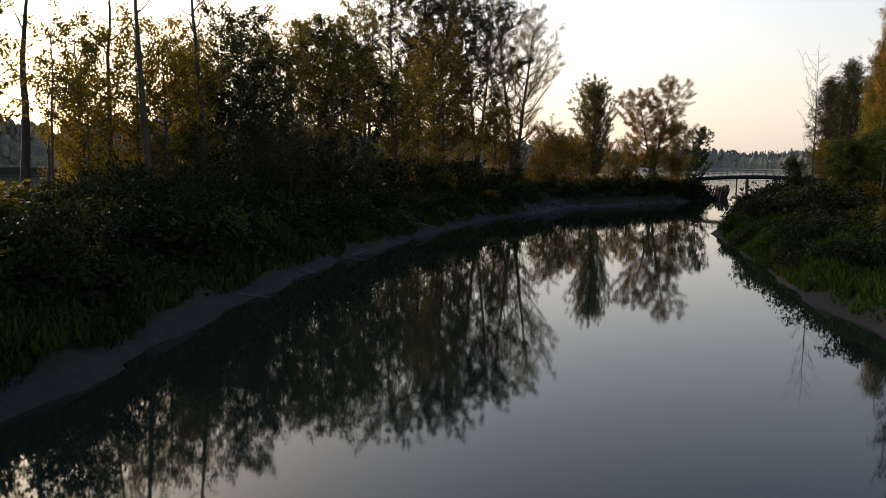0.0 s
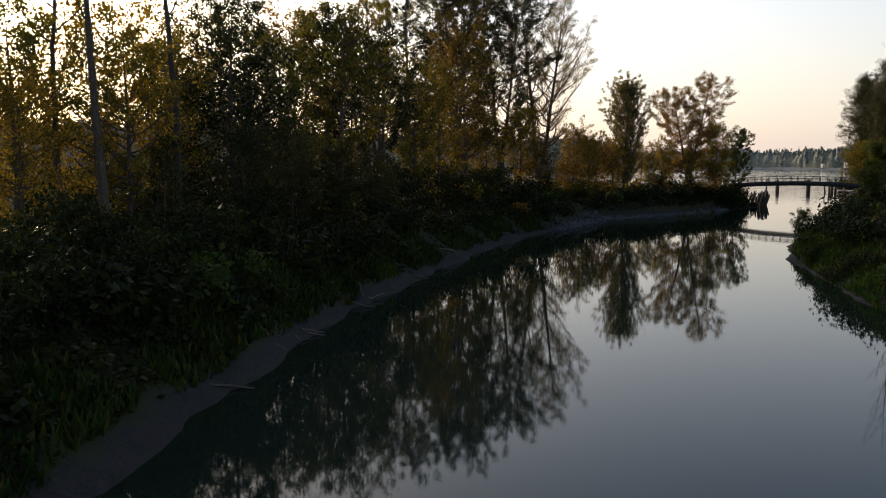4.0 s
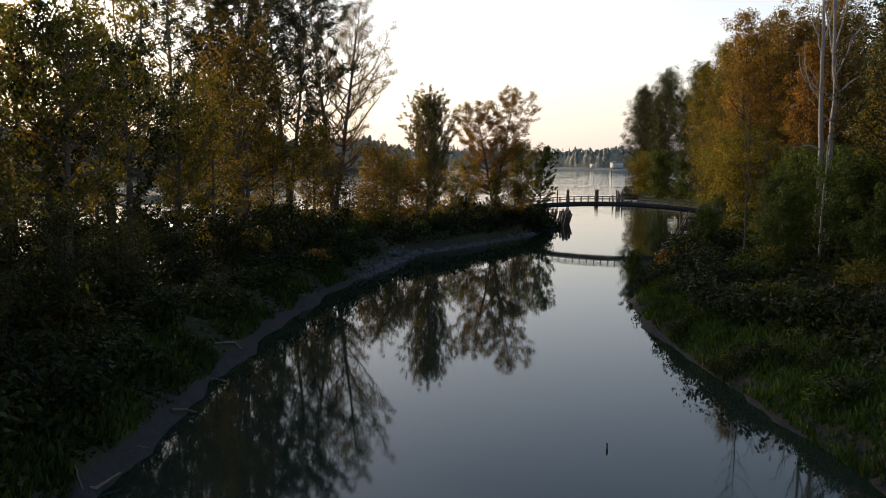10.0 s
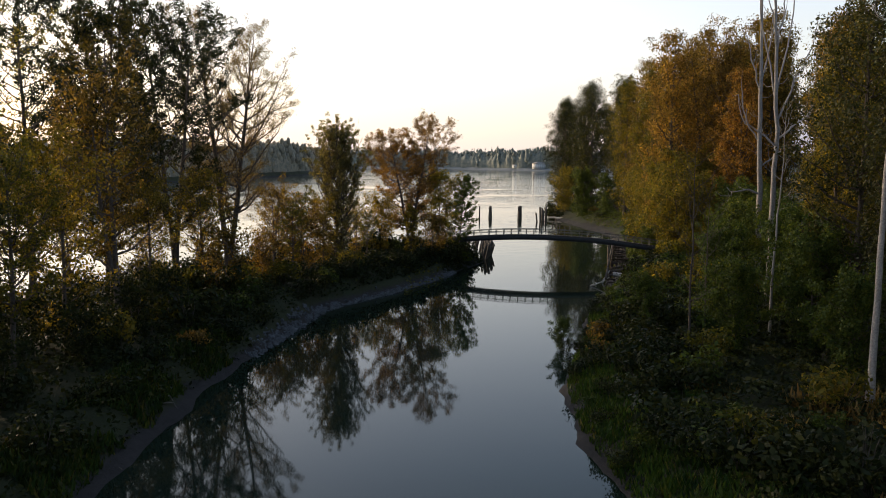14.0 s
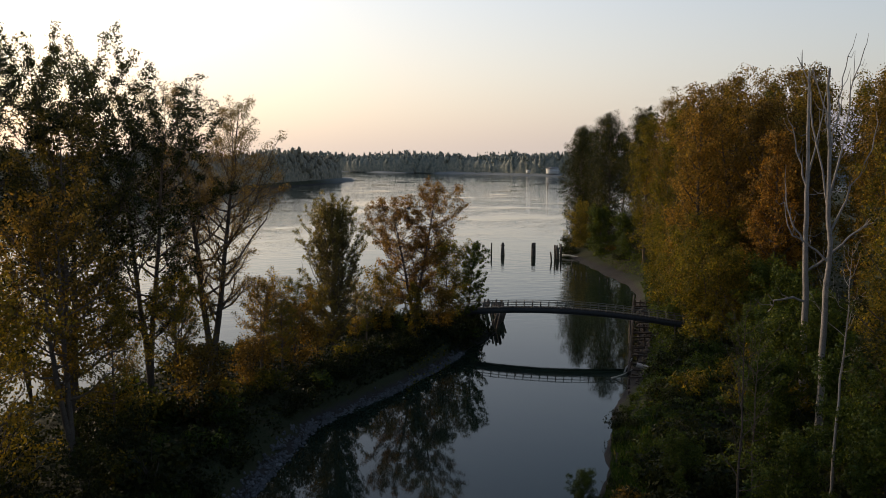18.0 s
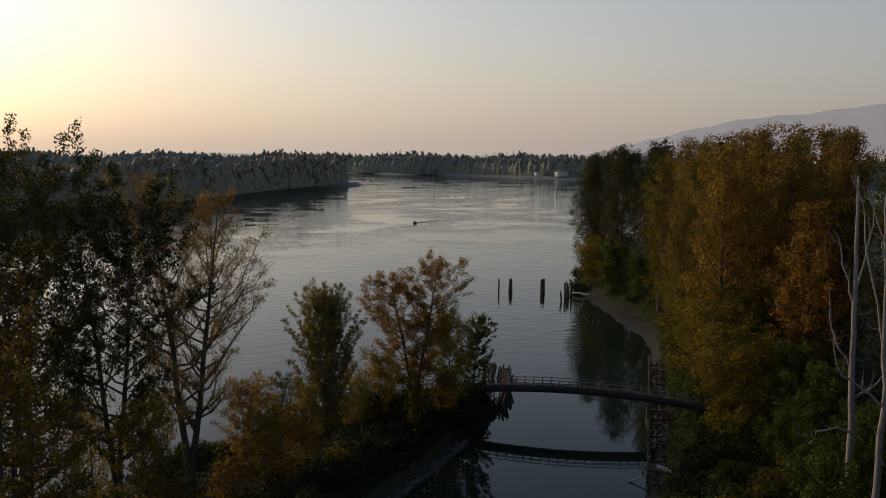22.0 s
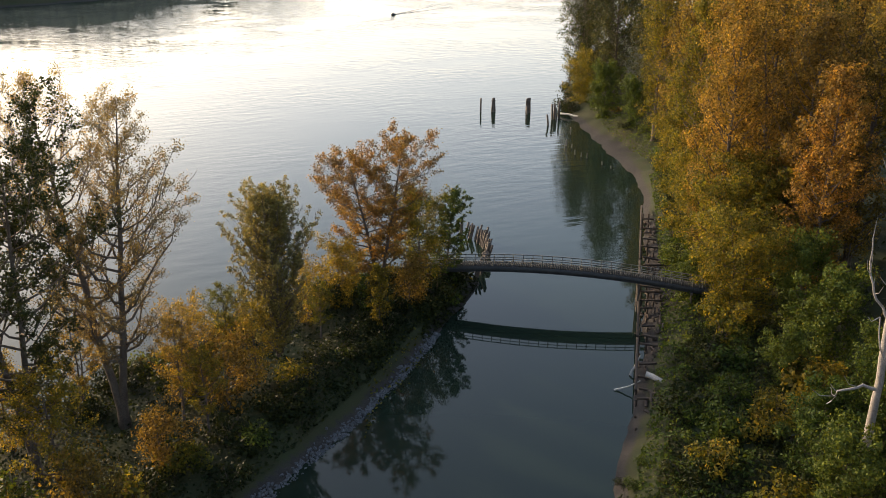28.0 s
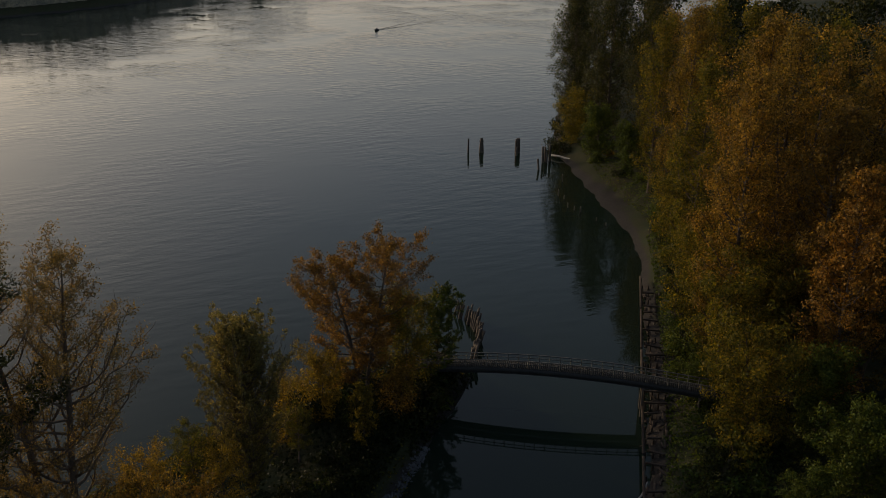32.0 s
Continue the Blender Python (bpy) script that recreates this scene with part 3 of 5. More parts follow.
plant("cottonwood_tree", grow(18, 46.0, 0.6, 0.18, 12.0, 84, "open", 0.36, 22, 0.85, stems=2, clump=0.36, tip=0.5, leafy=DARK, fork=0.4), 8.0, 207, "tall dark cottonwood with heavy crown", turn=40)
plant("cottonwood_tree", grow(19, 49.0, 0.65, 0.18, 12.5, 84, "open", 0.36, 22, 0.8, stems=2, clump=0.36, tip=0.5, fork=0.35, leafy=DEEP), -2.0, 201, "tall cottonwood turning gold")
plant("cottonwood_tree", grow(20, 48.0, 0.5, 0.18, 11.0, 66, "open", 0.38, 17, 0.75, clump=0.36, tip=0.45, leafy=DARK), -12, 194, "tall green cottonwood on the spit")
plant("cottonwood_tree", grow(21, 40.0, 0.5, 0.1, 10.0, 54, "open", 0.38, 13, 0.6, clump=0.4, tip=0.35, leafy=GOLD), -1, 190, "cottonwood with gold and orange leaves")

# ---- woods along the spit and on the east bank ----
def stand(rows, meshes, name, group, seed):
    """Plants copies of a few grown trees at the given places (x, y, which, scale)."""
    rng = random.Random(seed)
    first = {}
    for x, y, which, size in rows:
        m = pose(x, y, float(height(x, y)) - 0.15, 0, 0, rng.uniform(0, 360)) @ Matrix.Scale(size, 4)
        if which not in first:
            first[which] = plant(name, meshes[which][0], x, y, meshes[which][1], group=group, scale=size, turn=rng.uniform(0, 360))
        else:
            new_tree = copy_thing(first[which], pose(0, 0, 0))
            new_tree.matrix_basis = m


SPIT_KIND = {
    "g": (grow(31, 25.0, 0.42, 0.26, 7.0, 46, "open", 0.40, 11, 0.6, clump=0.4, tip=0.3, leafy=OLIVE), "olive leaved alder in the strip wood along the spit"),
    "o": (grow(32, 26.0, 0.42, 0.26, 7.0, 44, "open", 0.40, 10, 0.65, stems=2, clump=0.42, tip=0.3, leafy=GOLD), "open crowned tree with thin golden leaves"),
    "y": (grow(33, 21.0, 0.28, 0.05, 6.0, 42, "round", 0.38, 11, 0.55, leafy=YELLOW, twigs=False), "rounded tree with yellowing leaves"),
    "d": (grow(34, 29.0, 0.52, 0.26, 7.5, 46, "open", 0.42, 10, 0.6, clump=0.42, tip=0.3, leafy=DARK), "dark leaved cottonwood in the strip wood"),
    "r": (grow(35, 9.0, 0.14, 0.05, 3.8, 26, "round", 0.4, 10, 0.7, leafy=RUST, twigs=False), "small tree with rust coloured leaves"),
    "u": (grow(37, 8.5, 0.12, 0.02, 4.2, 28, "round", 0.6, 5, 0.5, stems=2, leafy=DARK, twigs=False), "dark leafy hazel filling the understorey"),
    "f": (grow(38, 23.0, 0.34, 0.05, 6.6, 50, "round", 0.42, 38, 0.55, lobe=1.2, leafy=DARK), "dense dark alder with a full low crown"),
    "h": (grow(39, 20.0, 0.3, 0.05, 6.0, 46, "round", 0.40, 38, 0.55, stems=2, lobe=1.1, leafy=DEEP), "dense dark olive alder on the spit"),
    "t": (grow(36, 41.0, 0.5, 0.25, 7.5, 44, "open", 0.40, 9, 0.75, stems=2, clump=0.36, tip=0.4, leafy=OLIVE), "tall slender cottonwood with an open crown"),
}
stand([(-31, 74, "y", 0.6), (-27, 82, "g", 0.68), (-31, 86, "y", 0.95), (-34, 79, "g", 0.75), (-29, 96, "g", 0.72), (-24, 100, "d", 0.8), (-33, 108, "o", 0.85), (-22, 112, "g", 0.85),
       (-27, 122, "d", 0.8), (-17, 127, "g", 1.05), (-24, 136, "o", 1.05), (-13, 141, "d", 0.85), (-9, 152, "g", 0.85),
       (-17, 158, "o", 1.1), (-5, 163, "y", 1.1), (-16, 173, "t", 1.05), (0, 178, "o", 1.2), (-11, 184, "g", 0.9), (4, 188, "y", 0.8),
       (12, 199, "g", 0.75), (27, 221, "y", 0.72), (32, 226, "g", 0.55), (25, 214, "o", 0.62), (31, 217, "r", 1.25), (35.5, 221, "y", 0.62),
       (28, 211, "g", 0.5), (46, 238, "y", 0.55), (47, 233, "g", 0.4), (64, 240, "r", 1.0), (15, 193, "r", 1.1), (-8, 205, "o", 0.7),
       (4, 215, "y", 0.7), (12, 222, "o", 0.55), (-34, 60, "g", 0.7), (-40, 92, "y", 0.8), (-36, 128, "g", 0.8), (22, 205, "r", 0.9)]
      + [(-24 + 0.02 * k * k * 0.12 + 5 * math.sin(k * 2.3) + (0.42 * max(0, 40 + k * 4.1 - 120)), 40 + k * 4.1, "u", (0.42 if k < 22 else 0.6) + 0.22 * ((k * 7) % 5) / 4) for k in range(36)]
      + [(-26, 62, "u", 0.5), (-30, 67, "u", 0.55), (-24, 73, "u", 0.5), (-32, 80, "u", 0.6), (-27, 88, "u", 0.6), (-35, 92, "u", 0.7), (-22, 96, "u", 0.65), (-30, 104, "u", 0.8), (-20, 120, "u", 0.8), (-28, 116, "u", 0.8), (-20, 140, "u", 0.7)]
      + [(-25, 84, "h", 0.5), (-21, 93, "f", 0.5), (-28, 99, "f", 0.7), (-19, 104, "h", 0.62), (-25, 109, "f", 0.74), (-15, 114, "f", 0.45), (-21, 118, "h", 0.6), (-12, 124, "h", 0.45),
         (-19, 131, "d", 0.9), (-27, 128, "h", 0.6), (-33, 92, "h", 0.6), (-31, 120, "t", 0.65), (-22, 148, "f", 0.5), (-20, 166, "g", 0.9)],
      SPIT_KIND, "spit_tree", "strip wood on the spit", 5)

WOOD_KIND = {
    "G": (grow(41, 46.0, 0.5, 0.06, 6.4, 80, "wide", 0.42, 60, 0.85, lobe=1.25, plume=0.35, leafy=GOLD), "tall cottonwood covered in golden autumn leaves"),
    "g": (grow(48, 46.0, 0.5, 0.08, 6.0, 80, "open", 0.42, 60, 0.95, stems=2, lobe=1.2, plume=0.3, fork=0.6, leafy=GOLD), "twin stemmed cottonwood in golden brown leaf"),
    "H": (grow(42, 42.0, 0.45, 0.08, 6.0, 74, "wide", 0.42, 60, 0.85, lobe=1.25, plume=0.35, leafy=OLIVE), "tall cottonwood turning from olive to gold"),
    "R": (grow(43, 36.0, 0.42, 0.06, 5.8, 66, "wide", 0.42, 60, 1.0, lobe=1.1, plume=0.3, leafy=RUST), "cottonwood with rust orange leaves"),
    "D": (grow(44, 44.0, 0.5, 0.05, 8.4, 84, "wide", 0.45, 56, 0.8, lobe=1.4, plume=0.3, leafy=DEEP), "tall dark green cottonwood at the river edge"),
    "B": (grow(47, 45.0, 0.5, 0.3, 8.5, 40, "wide", 0.8, 34, 0.6, lobe=1.8, plume=0.3, leafy=DARK), "dark green cottonwood deep in the wood"),
    "O": (grow(45, 20.0, 0.28, 0.03, 7.2, 50, "round", 0.45, 70, 0.5, stems=2, lobe=1.25, leafy=OLIVE), "spreading olive green willow on the bank"),
    "E": (grow(46, 15.0, 0.22, 0.03, 5.3, 44, "round", 0.42, 64, 0.5, lobe=1.0, leafy=GREEN), "bushy green alder on the bank"),
}
WOOD_TALL = {k: max(v.co.z for v in kind[0][1].vertices) for k, kind in WOOD_KIND.items()}
# the high wood: place, kind and height in metres
HIGH = [(140, 271, "H", 50), (124, 238, "G", 54), (128, 217, "R", 43), (133, 229, "R", 50), (131, 249, "g", 55), (139, 221, "G", 56), (138, 242, "g", 58), (146, 234, "G", 57),
        (146, 254, "G", 57), (155, 246, "g", 57), (152, 268, "G", 57), (160, 280, "g", 57), (163, 262, "H", 58), (168, 294, "H", 57), (159, 304, "G", 56), (170, 312, "H", 57),
        (165, 326, "H", 52), (176, 332, "g", 56), (178, 352, "D", 55), (176, 370, "D", 54), (184, 388, "D", 54), (180, 402, "D", 50), (190, 421, "D", 51), (204, 443, "D", 52),
        (222, 468, "D", 52), (190, 366, "B", 56), (196, 340, "B", 57), (190, 312, "B", 57), (184, 286, "B", 58), (178, 262, "G", 57), (172, 240, "H", 57), (164, 226, "G", 57),
        (154, 214, "g", 57), (146, 202, "H", 56), (136, 198, "G", 52), (128, 186, "H", 48), (138, 178, "D", 52), (124, 170, "H", 44), (150, 184, "B", 54), (164, 198, "B", 54),
        (114, 160, "D", 38), (128, 152, "D", 46), (106, 146, "D", 36), (116, 134, "D", 42), (98, 160, "H", 26), (98, 132, "D", 40), (90, 118, "D", 40), (104, 112, "D", 44),
        (84, 104, "D", 40), (96, 92, "D", 42), (78, 88, "H", 31), (70, 74, "G", 33), (84, 68, "D", 40), (62, 56, "G", 33), (76, 44, "B", 40), (58, 34, "H", 32), (70, 18, "B", 40),
        (88, 30, "B", 44), (142, 134, "B", 50), (160, 160, "B", 54), (180, 184, "B", 55), (196, 220, "B", 57), (210, 260, "B", 57), (220, 310, "B", 58), (214, 360, "B", 57),
        (222, 425, "B", 55), (250, 488, "B", 52), (240, 240, "B", 57), (250, 350, "B", 58), (74, 122, "D", 42), (68, 109, "D", 38), (79, 134, "D", 43), (88, 147, "H", 36), (86, 128, "D", 44)]
stand([(113, 216, "O", 1.0), (120, 228, "O", 1.15), (126, 241, "O", 1.1), (132, 255, "O", 1.0), (150, 292, "O", 1.0), (139, 266, "O", 1.0), (128, 232, "O", 1.2),
       (116, 198, "E", 1.1), (112, 186, "E", 0.9), (107, 196, "E", 0.7), (122, 212, "E", 1.1), (104, 176, "E", 1.0), (168, 344, "E", 1.0), (167, 360, "E", 1.2), (170, 383, "O", 0.95),
       (62, 150, "E", 0.5), (56, 160, "E", 0.35), (114.8, 231.8, "E", 0.55), (68, 123, "E", 0.75), (73, 134, "E", 0.9), (67, 139, "E", 0.7), (79, 141, "E", 0.95), (85, 151, "E", 0.95),
       (70, 108, "E", 0.7), (77, 119, "E", 0.85), (90, 168, "E", 0.95), (81, 160, "E", 0.8), (96, 178, "E", 0.85)]
      + [(x, y, k, tall / WOOD_TALL[k]) for x, y, k, tall in HIGH],
      WOOD_KIND, "riverside_tree", "wood on the east bank", 6)

# dead, bleached trees
def snag(x, y, tall, r0, seed, limbs, label, lean=0.0, spread=5.0, bark=SNAG, base=0.5, stems=1, rise=0.95):
    plant("dead_tree", grow(seed, tall, r0, base, spread, limbs, "open", 0, 0, rise, bark=bark, lean=lean, stems=stems), x, y, label)


def forked_snag(x, y, r0, trunk, limbs, seed, label):
    """A dead tree with a leaning trunk and long bare limbs: places are (sideways, deep, up) in metres from its foot, limbs also say how far up the trunk they start."""
    rng = np.random.default_rng(seed)
    wood = Pile()
    side, deep = np.array([0.95, -0.31, 0]), np.array([0.31, 0.95, 0])

    def run(points, n):
        p = np.array([a * side + b * deep + [0, 0, c] for a, b, c in points])
        u, k = np.linspace(0, 1, n), np.linspace(0, 1, len(points))
        return np.stack([np.interp(u, k, p[:, q]) for q in range(3)], -1)

    main = run(trunk, 18)
    main[2:] += rng.normal(0, 0.07, (16, 3))
    h = np.linspace(0, 1, 18)
    thick = r0 * (1.0 - 0.8 * h) * (1 + 0.45 * np.exp(-h * 22)) + 0.05
    wood.tube(main, thick, 9)
    for f, reach in limbs:
        start = np.array([np.interp(f, h, main[:, q]) for q in range(3)])
        r = np.interp(f, h, thick) * 0.42
        arm = run([(0, 0, 0), *reach], 10) + start
        arm[2:] += rng.normal(0, 0.12, (8, 3))
        wood.tube(arm, r * (1 - 0.85 * np.linspace(0, 1, 10)) + 0.03, 6)
        for k in range(5):
            w = rng.integers(3, 10)
            way = (arm[-1] - arm[0]) / np.linalg.norm(arm[-1] - arm[0]) + rng.normal(0, 0.5, 3)
            wood.tube([arm[w], arm[w] + way * 0.8, arm[w] + way * 1.3 + [0, 0, 0.8]], [0.06, 0.045, 0.025], 4)
    for k in range(9):
        w = rng.integers(6, 17)
        way = rng.normal(0, 1, 3) * [1, 1, 0.3]
        wood.tube([main[w], main[w] + way * 0.7, main[w] + way * 1.1 + [0, 0, 0.7]], [0.08, 0.05, 0.025], 4)
    plant("dead_tree", (smooth(wood.mesh("trunk", SNAG)), None), x, y, label)


forked_snag(89.5, 160.5, 0.44, [(0, 0, -0.5), (0.0, 0, 12), (0.1, 0, 24), (-0.6, 0, 37), (-1.1, 0.3, 47)],
            [(0.48, [(-2.2, 0.5, 2.2), (-4.4, 1, 3.4), (-5.6, 1, 7.5)]), (0.6, [(-1.0, 0.5, 6), (-2.4, 1, 12), (-2.6, 1, 16), (-4.2, 1, 19)]), (0.62, [(1.0, 0.5, 5), (2.2, 1, 11), (2.6, 1, 15), (3.8, 1, 19)]),
             (0.55, [(1.6, -0.5, 4.5), (3.4, -1, 9), (5.0, -1, 14)]), (0.74, [(0.8, -0.5, 6), (1.2, -0.6, 12)]), (0.5, [(3.0, 1, 2.5), (5.6, 1, 4.0)]), (0.8, [(-1.0, 0, 4), (-2.6, 0, 8)])],
            51, "bleached dead cottonwood with bare forked limbs")
forked_snag(97, 172, 0.52, [(0, 0, -0.5), (-0.3, 0, 12), (-0.7, 0, 24), (-1.1, 0, 36), (-1.4, 0, 48)],
            [(0.5, [(-1.4, 0.4, 2), (-2.6, 0.6, 5), (-3.2, 0.6, 9)]), (0.33, [(-2.6, -0.5, 0.6), (-4.6, -0.6, 0.2), (-5.6, -0.6, -1.6)]), (0.66, [(-1.2, 0.4, 5), (-2.8, 0.6, 10)]), (0.7, [(1.4, 0.2, 5), (2.0, 0.3, 11)]), (0.42, [(2.0, -0.4, 1.4), (3.6, -0.6, 3.4)])],
            52, "tall pale dead trunk with few bare branches")
snag(72.5, 140, 29, 0.2, 60, 12, "slender dead stem with pale bare twigs", 0.03, 4.0, base=0.55)
snag(67.5, 145.5, 19, 0.13, 61, 18, "thin leafless tree in the brambles", 0.0, 3.5, BARK, 0.3)
snag(62.5, 115.5, 46, 0.36, 53, 22, "thick pale dead trunk", 0.01, 4.5, base=0.7)
snag(79.5, 129, 38, 0.27, 54, 10, "pale dead trunk with short stubs", 0.03, 4.0)
snag(60, 138, 24, 0.16, 55, 22, "thin leafless tree on the bank", 0.0, 4.5, BARK, 0.25)
snag(-36, 72, 25, 0.5, 56, 5, "dark broken snag among the spit trees", 0.05, 3.0, BARK, 0.6)
snag(-32.5, 70, 22, 0.16, 57, 12, "thin bare tree beside a snag", 0.02, 4.0, BARK, 0.4)
snag(-27, 78, 29, 0.42, 58, 9, "dark dead trunk rising over the alders", -0.03, 5.0, BARK, 0.6)
snag(-31.5, 81, 27, 0.34, 62, 8, "dark dead trunk with a long side limb", 0.0, 6.0, BARK, 0.5)
snag(-34.2, 73, 9, 0.45, 63, 2, "short broken off trunk", 0.0, 1.5, BARK, 0.7)
snag(-24.5, 86, 30, 0.4, 59, 9, "leaning dark dead trunk", -0.06, 5.0, BARK, 0.6)


# ---- shrubs ----
def shrub(seed, wide, tall, leaf, count, mat):
    """A dome of leaves on a few stems, lumpy and open at the edge."""
    rng = np.random.default_rng(seed)
    wood, crown = Pile(), Pile()
    for k in range(9):
        a, r = rng.uniform(0, 6.28), rng.uniform(0.3, 0.8) * wide
        u = np.linspace(0, 1, 5)[:, None]
        wood.tube(np.array([0, 0, -0.3]) + u * [r * math.cos(a), r * math.sin(a), 0] + u ** 0.7 * [0, 0, tall * rng.uniform(0.6, 1.0)] + rng.normal(0, 0.05, (5, 3)), [0.05, 0.04, 0.03, 0.02, 0.01], 3)
    lobes = rng.uniform(-1, 1, (11, 3)) * [wide * 0.72, wide * 0.72, 0] + rng.uniform(0.25, 0.72, (11, 1)) * [0, 0, tall]
    size = rng.uniform(0.3, 0.55, 11) * wide
    which = rng.integers(0, 11, count)
    d = rng.normal(size=(count, 3))
    d /= np.linalg.norm(d, axis=1)[:, None]
    c = lobes[which] + d * (size[which] * rng.uniform(0.55, 1.12, count))[:, None] * [1, 1, 0.8]
    c[:, 2] = np.abs(c[:, 2])
    crown.leaves(c, leaf, rng, 0.4, out=d + [0, 0, 0.3], loose=0.55)
    return wood.mesh("woody_base", BARK), crown.mesh("foliage", mat)


SHRUBS = [(shrub(61, 2.6, 3.2, 0.42, 620, DARK), "dark bramble thicket on the bank"), (shrub(62, 2.2, 2.6, 0.4, 560, GREEN), "green leafy shrub on the bank"),
          (shrub(63, 2.4, 3.6, 0.42, 600, OLIVE), "olive shrub at the wood's edge"), (shrub(64, 1.7, 2.2, 0.36, 440, RUST), "rust coloured shrub on the bank"),
          (shrub(65, 2.0, 3.0, 0.4, 520, YELLOW), "yellow leaved shrub by the wood"), (shrub(66, 3.0, 2.4, 0.42, 700, DARK), "low spreading dark thicket")]
SHRUB_FIRST = {}


def put_shrub(x, y, k, size, turn):
    (stems, leaves), label = SHRUBS[k]
    z = float(height(x, y)) - 0.1
    if k in SHRUB_FIRST:
        copy_thing(SHRUB_FIRST[k], pose(0, 0, 0)).matrix_basis = pose(x, y, z, 0, 0, turn) @ Matrix.Scale(size, 4)
        return
    SHRUB_FIRST[k] = thing("shrub", x, y, z, label, "shrub", "thickets on the banks", turn, size)
    part("woody_base", stems, SHRUB_FIRST[k])
    part("foliage", leaves, SHRUB_FIRST[k])


def scatter(count, box, near, far, kinds, sizes, seed, poly):
    rng = random.Random(seed)
    done = 0
    for _ in range(count * 30):
        if done >= count:
            return
        x, y = rng.uniform(box[0], box[2]), rng.uniform(box[1], box[3])
        d = float(inside(np.array(x), np.array(y), poly))
        if near < d < far:
            put_shrub(x, y, rng.choice(kinds), rng.uniform(*sizes), rng.uniform(0, 360))
            done += 1


scatter(58, (-42, 20, 24, 190), 3.5, 14, (0, 0, 5, 5, 1, 3), (0.8, 1.5), 1, SPIT)
scatter(72, (10, 175, 82, 258), 3.6, 11, (0, 0, 5, 5, 0, 1), (0.6, 1.25), 2, SPIT)
scatter(36, (-50, 60, 70, 250), 8, 24, (0, 0, 2, 1, 1), (1.0, 1.9), 3, SPIT)
scatter(42, (30, 40, 110, 205), 7, 26, (0, 5, 2, 1, 1), (0.7, 1.5), 4, EAST)
scatter(44, (76, 176, 160, 300), 4.2, 14, (1, 1, 0, 5, 1), (0.7, 1.4), 5, EAST)
scatter(10, (160, 310, 200, 470), 8, 16, (0, 1, 2, 3), (0.8, 1.6), 6, EAST)
scatter(46, (30, 60, 80, 190), 0.7, 4.5, (0, 5, 5, 1, 0), (0.4, 0.85), 7, EAST)
scatter(34, (36, 100, 75, 175), 4.0, 13, (0, 5, 0, 5, 1), (0.8, 1.5), 8, EAST)
for x, y, k, size in ((164, 379, 0, 1.6), (166, 386, 5, 1.7), (172, 395, 0, 1.8), (179, 407, 0, 1.8), (190, 424, 5, 1.8), (203, 444, 0, 1.8), (171, 371, 1, 1.6), (171, 360, 3, 1.3),
                      (153, 299, 2, 1.8), (158, 308, 1, 1.8), (146, 286, 2, 1.7), (140, 277, 2, 1.7), (134, 266, 2, 1.6), (128, 257, 2, 1.5), (122, 246, 1, 1.4), (104, 205, 1, 1.5), (108, 212, 2, 1.6),
                      (98, 196, 1, 1.3), (92, 190, 1, 1.4), (86, 184, 2, 1.3), (112, 219, 2, 1.3), (116, 226, 1, 1.3), (70, 243, 0, 1.5), (72.5, 244.5, 1, 1.3), (68, 241, 5, 1.3), (57, 151, 3, 1.5), (54, 147, 3, 1.1), (107, 191, 4, 2.2), (111, 194, 4, 2.0), (57, 108, 3, 1.0), (61, 112, 3, 1.1), (66, 113, 4, 1.0)):
    put_shrub(x, y, k, size, x * 37 % 360)


# ---- grass and reeds on the banks ----
def blades(name, count, box, near, far, tall, mat, seed, poly, label, patch=0.0):
    rng = np.random.default_rng(seed)
    x, y = rng.uniform(box[0], box[2], count * 6), rng.uniform(box[1], box[3], count * 6)
    d = inside(x, y, poly)
    ok = (d > near) & (d < far) & (np.sin(x * 0.35 + np.sin(y * 0.21) * 2) + np.sin(y * 0.4) > patch)
    x, y = x[ok][:count], y[ok][:count]
    n = len(x)
    z = height(x, y)
    a, s = rng.uniform(0, 6.28, n), tall * rng.uniform(0.5, 1.3, n)
    w = 0.05 + 0.10 * s
    side = np.stack([np.cos(a) * w, np.sin(a) * w, 0 * a], -1)
    bow = np.stack([np.cos(a + 1.6) * s * 0.45, np.sin(a + 1.6) * s * 0.45, s], -1) * rng.uniform(0.6, 1.0, (n, 1))
    p = np.stack([x, y, z - 0.05], -1)
    v = np.stack([p - side, p + side, p + bow + side * 0.15, p + bow - side * 0.15], 1).reshape(-1, 3)
    me = quads(name, v, np.arange(4 * n).reshape(-1, 4))
    me.materials.append(mat)
    tagged(new(name, me), label, name.replace("_", " "), kind="stuff")


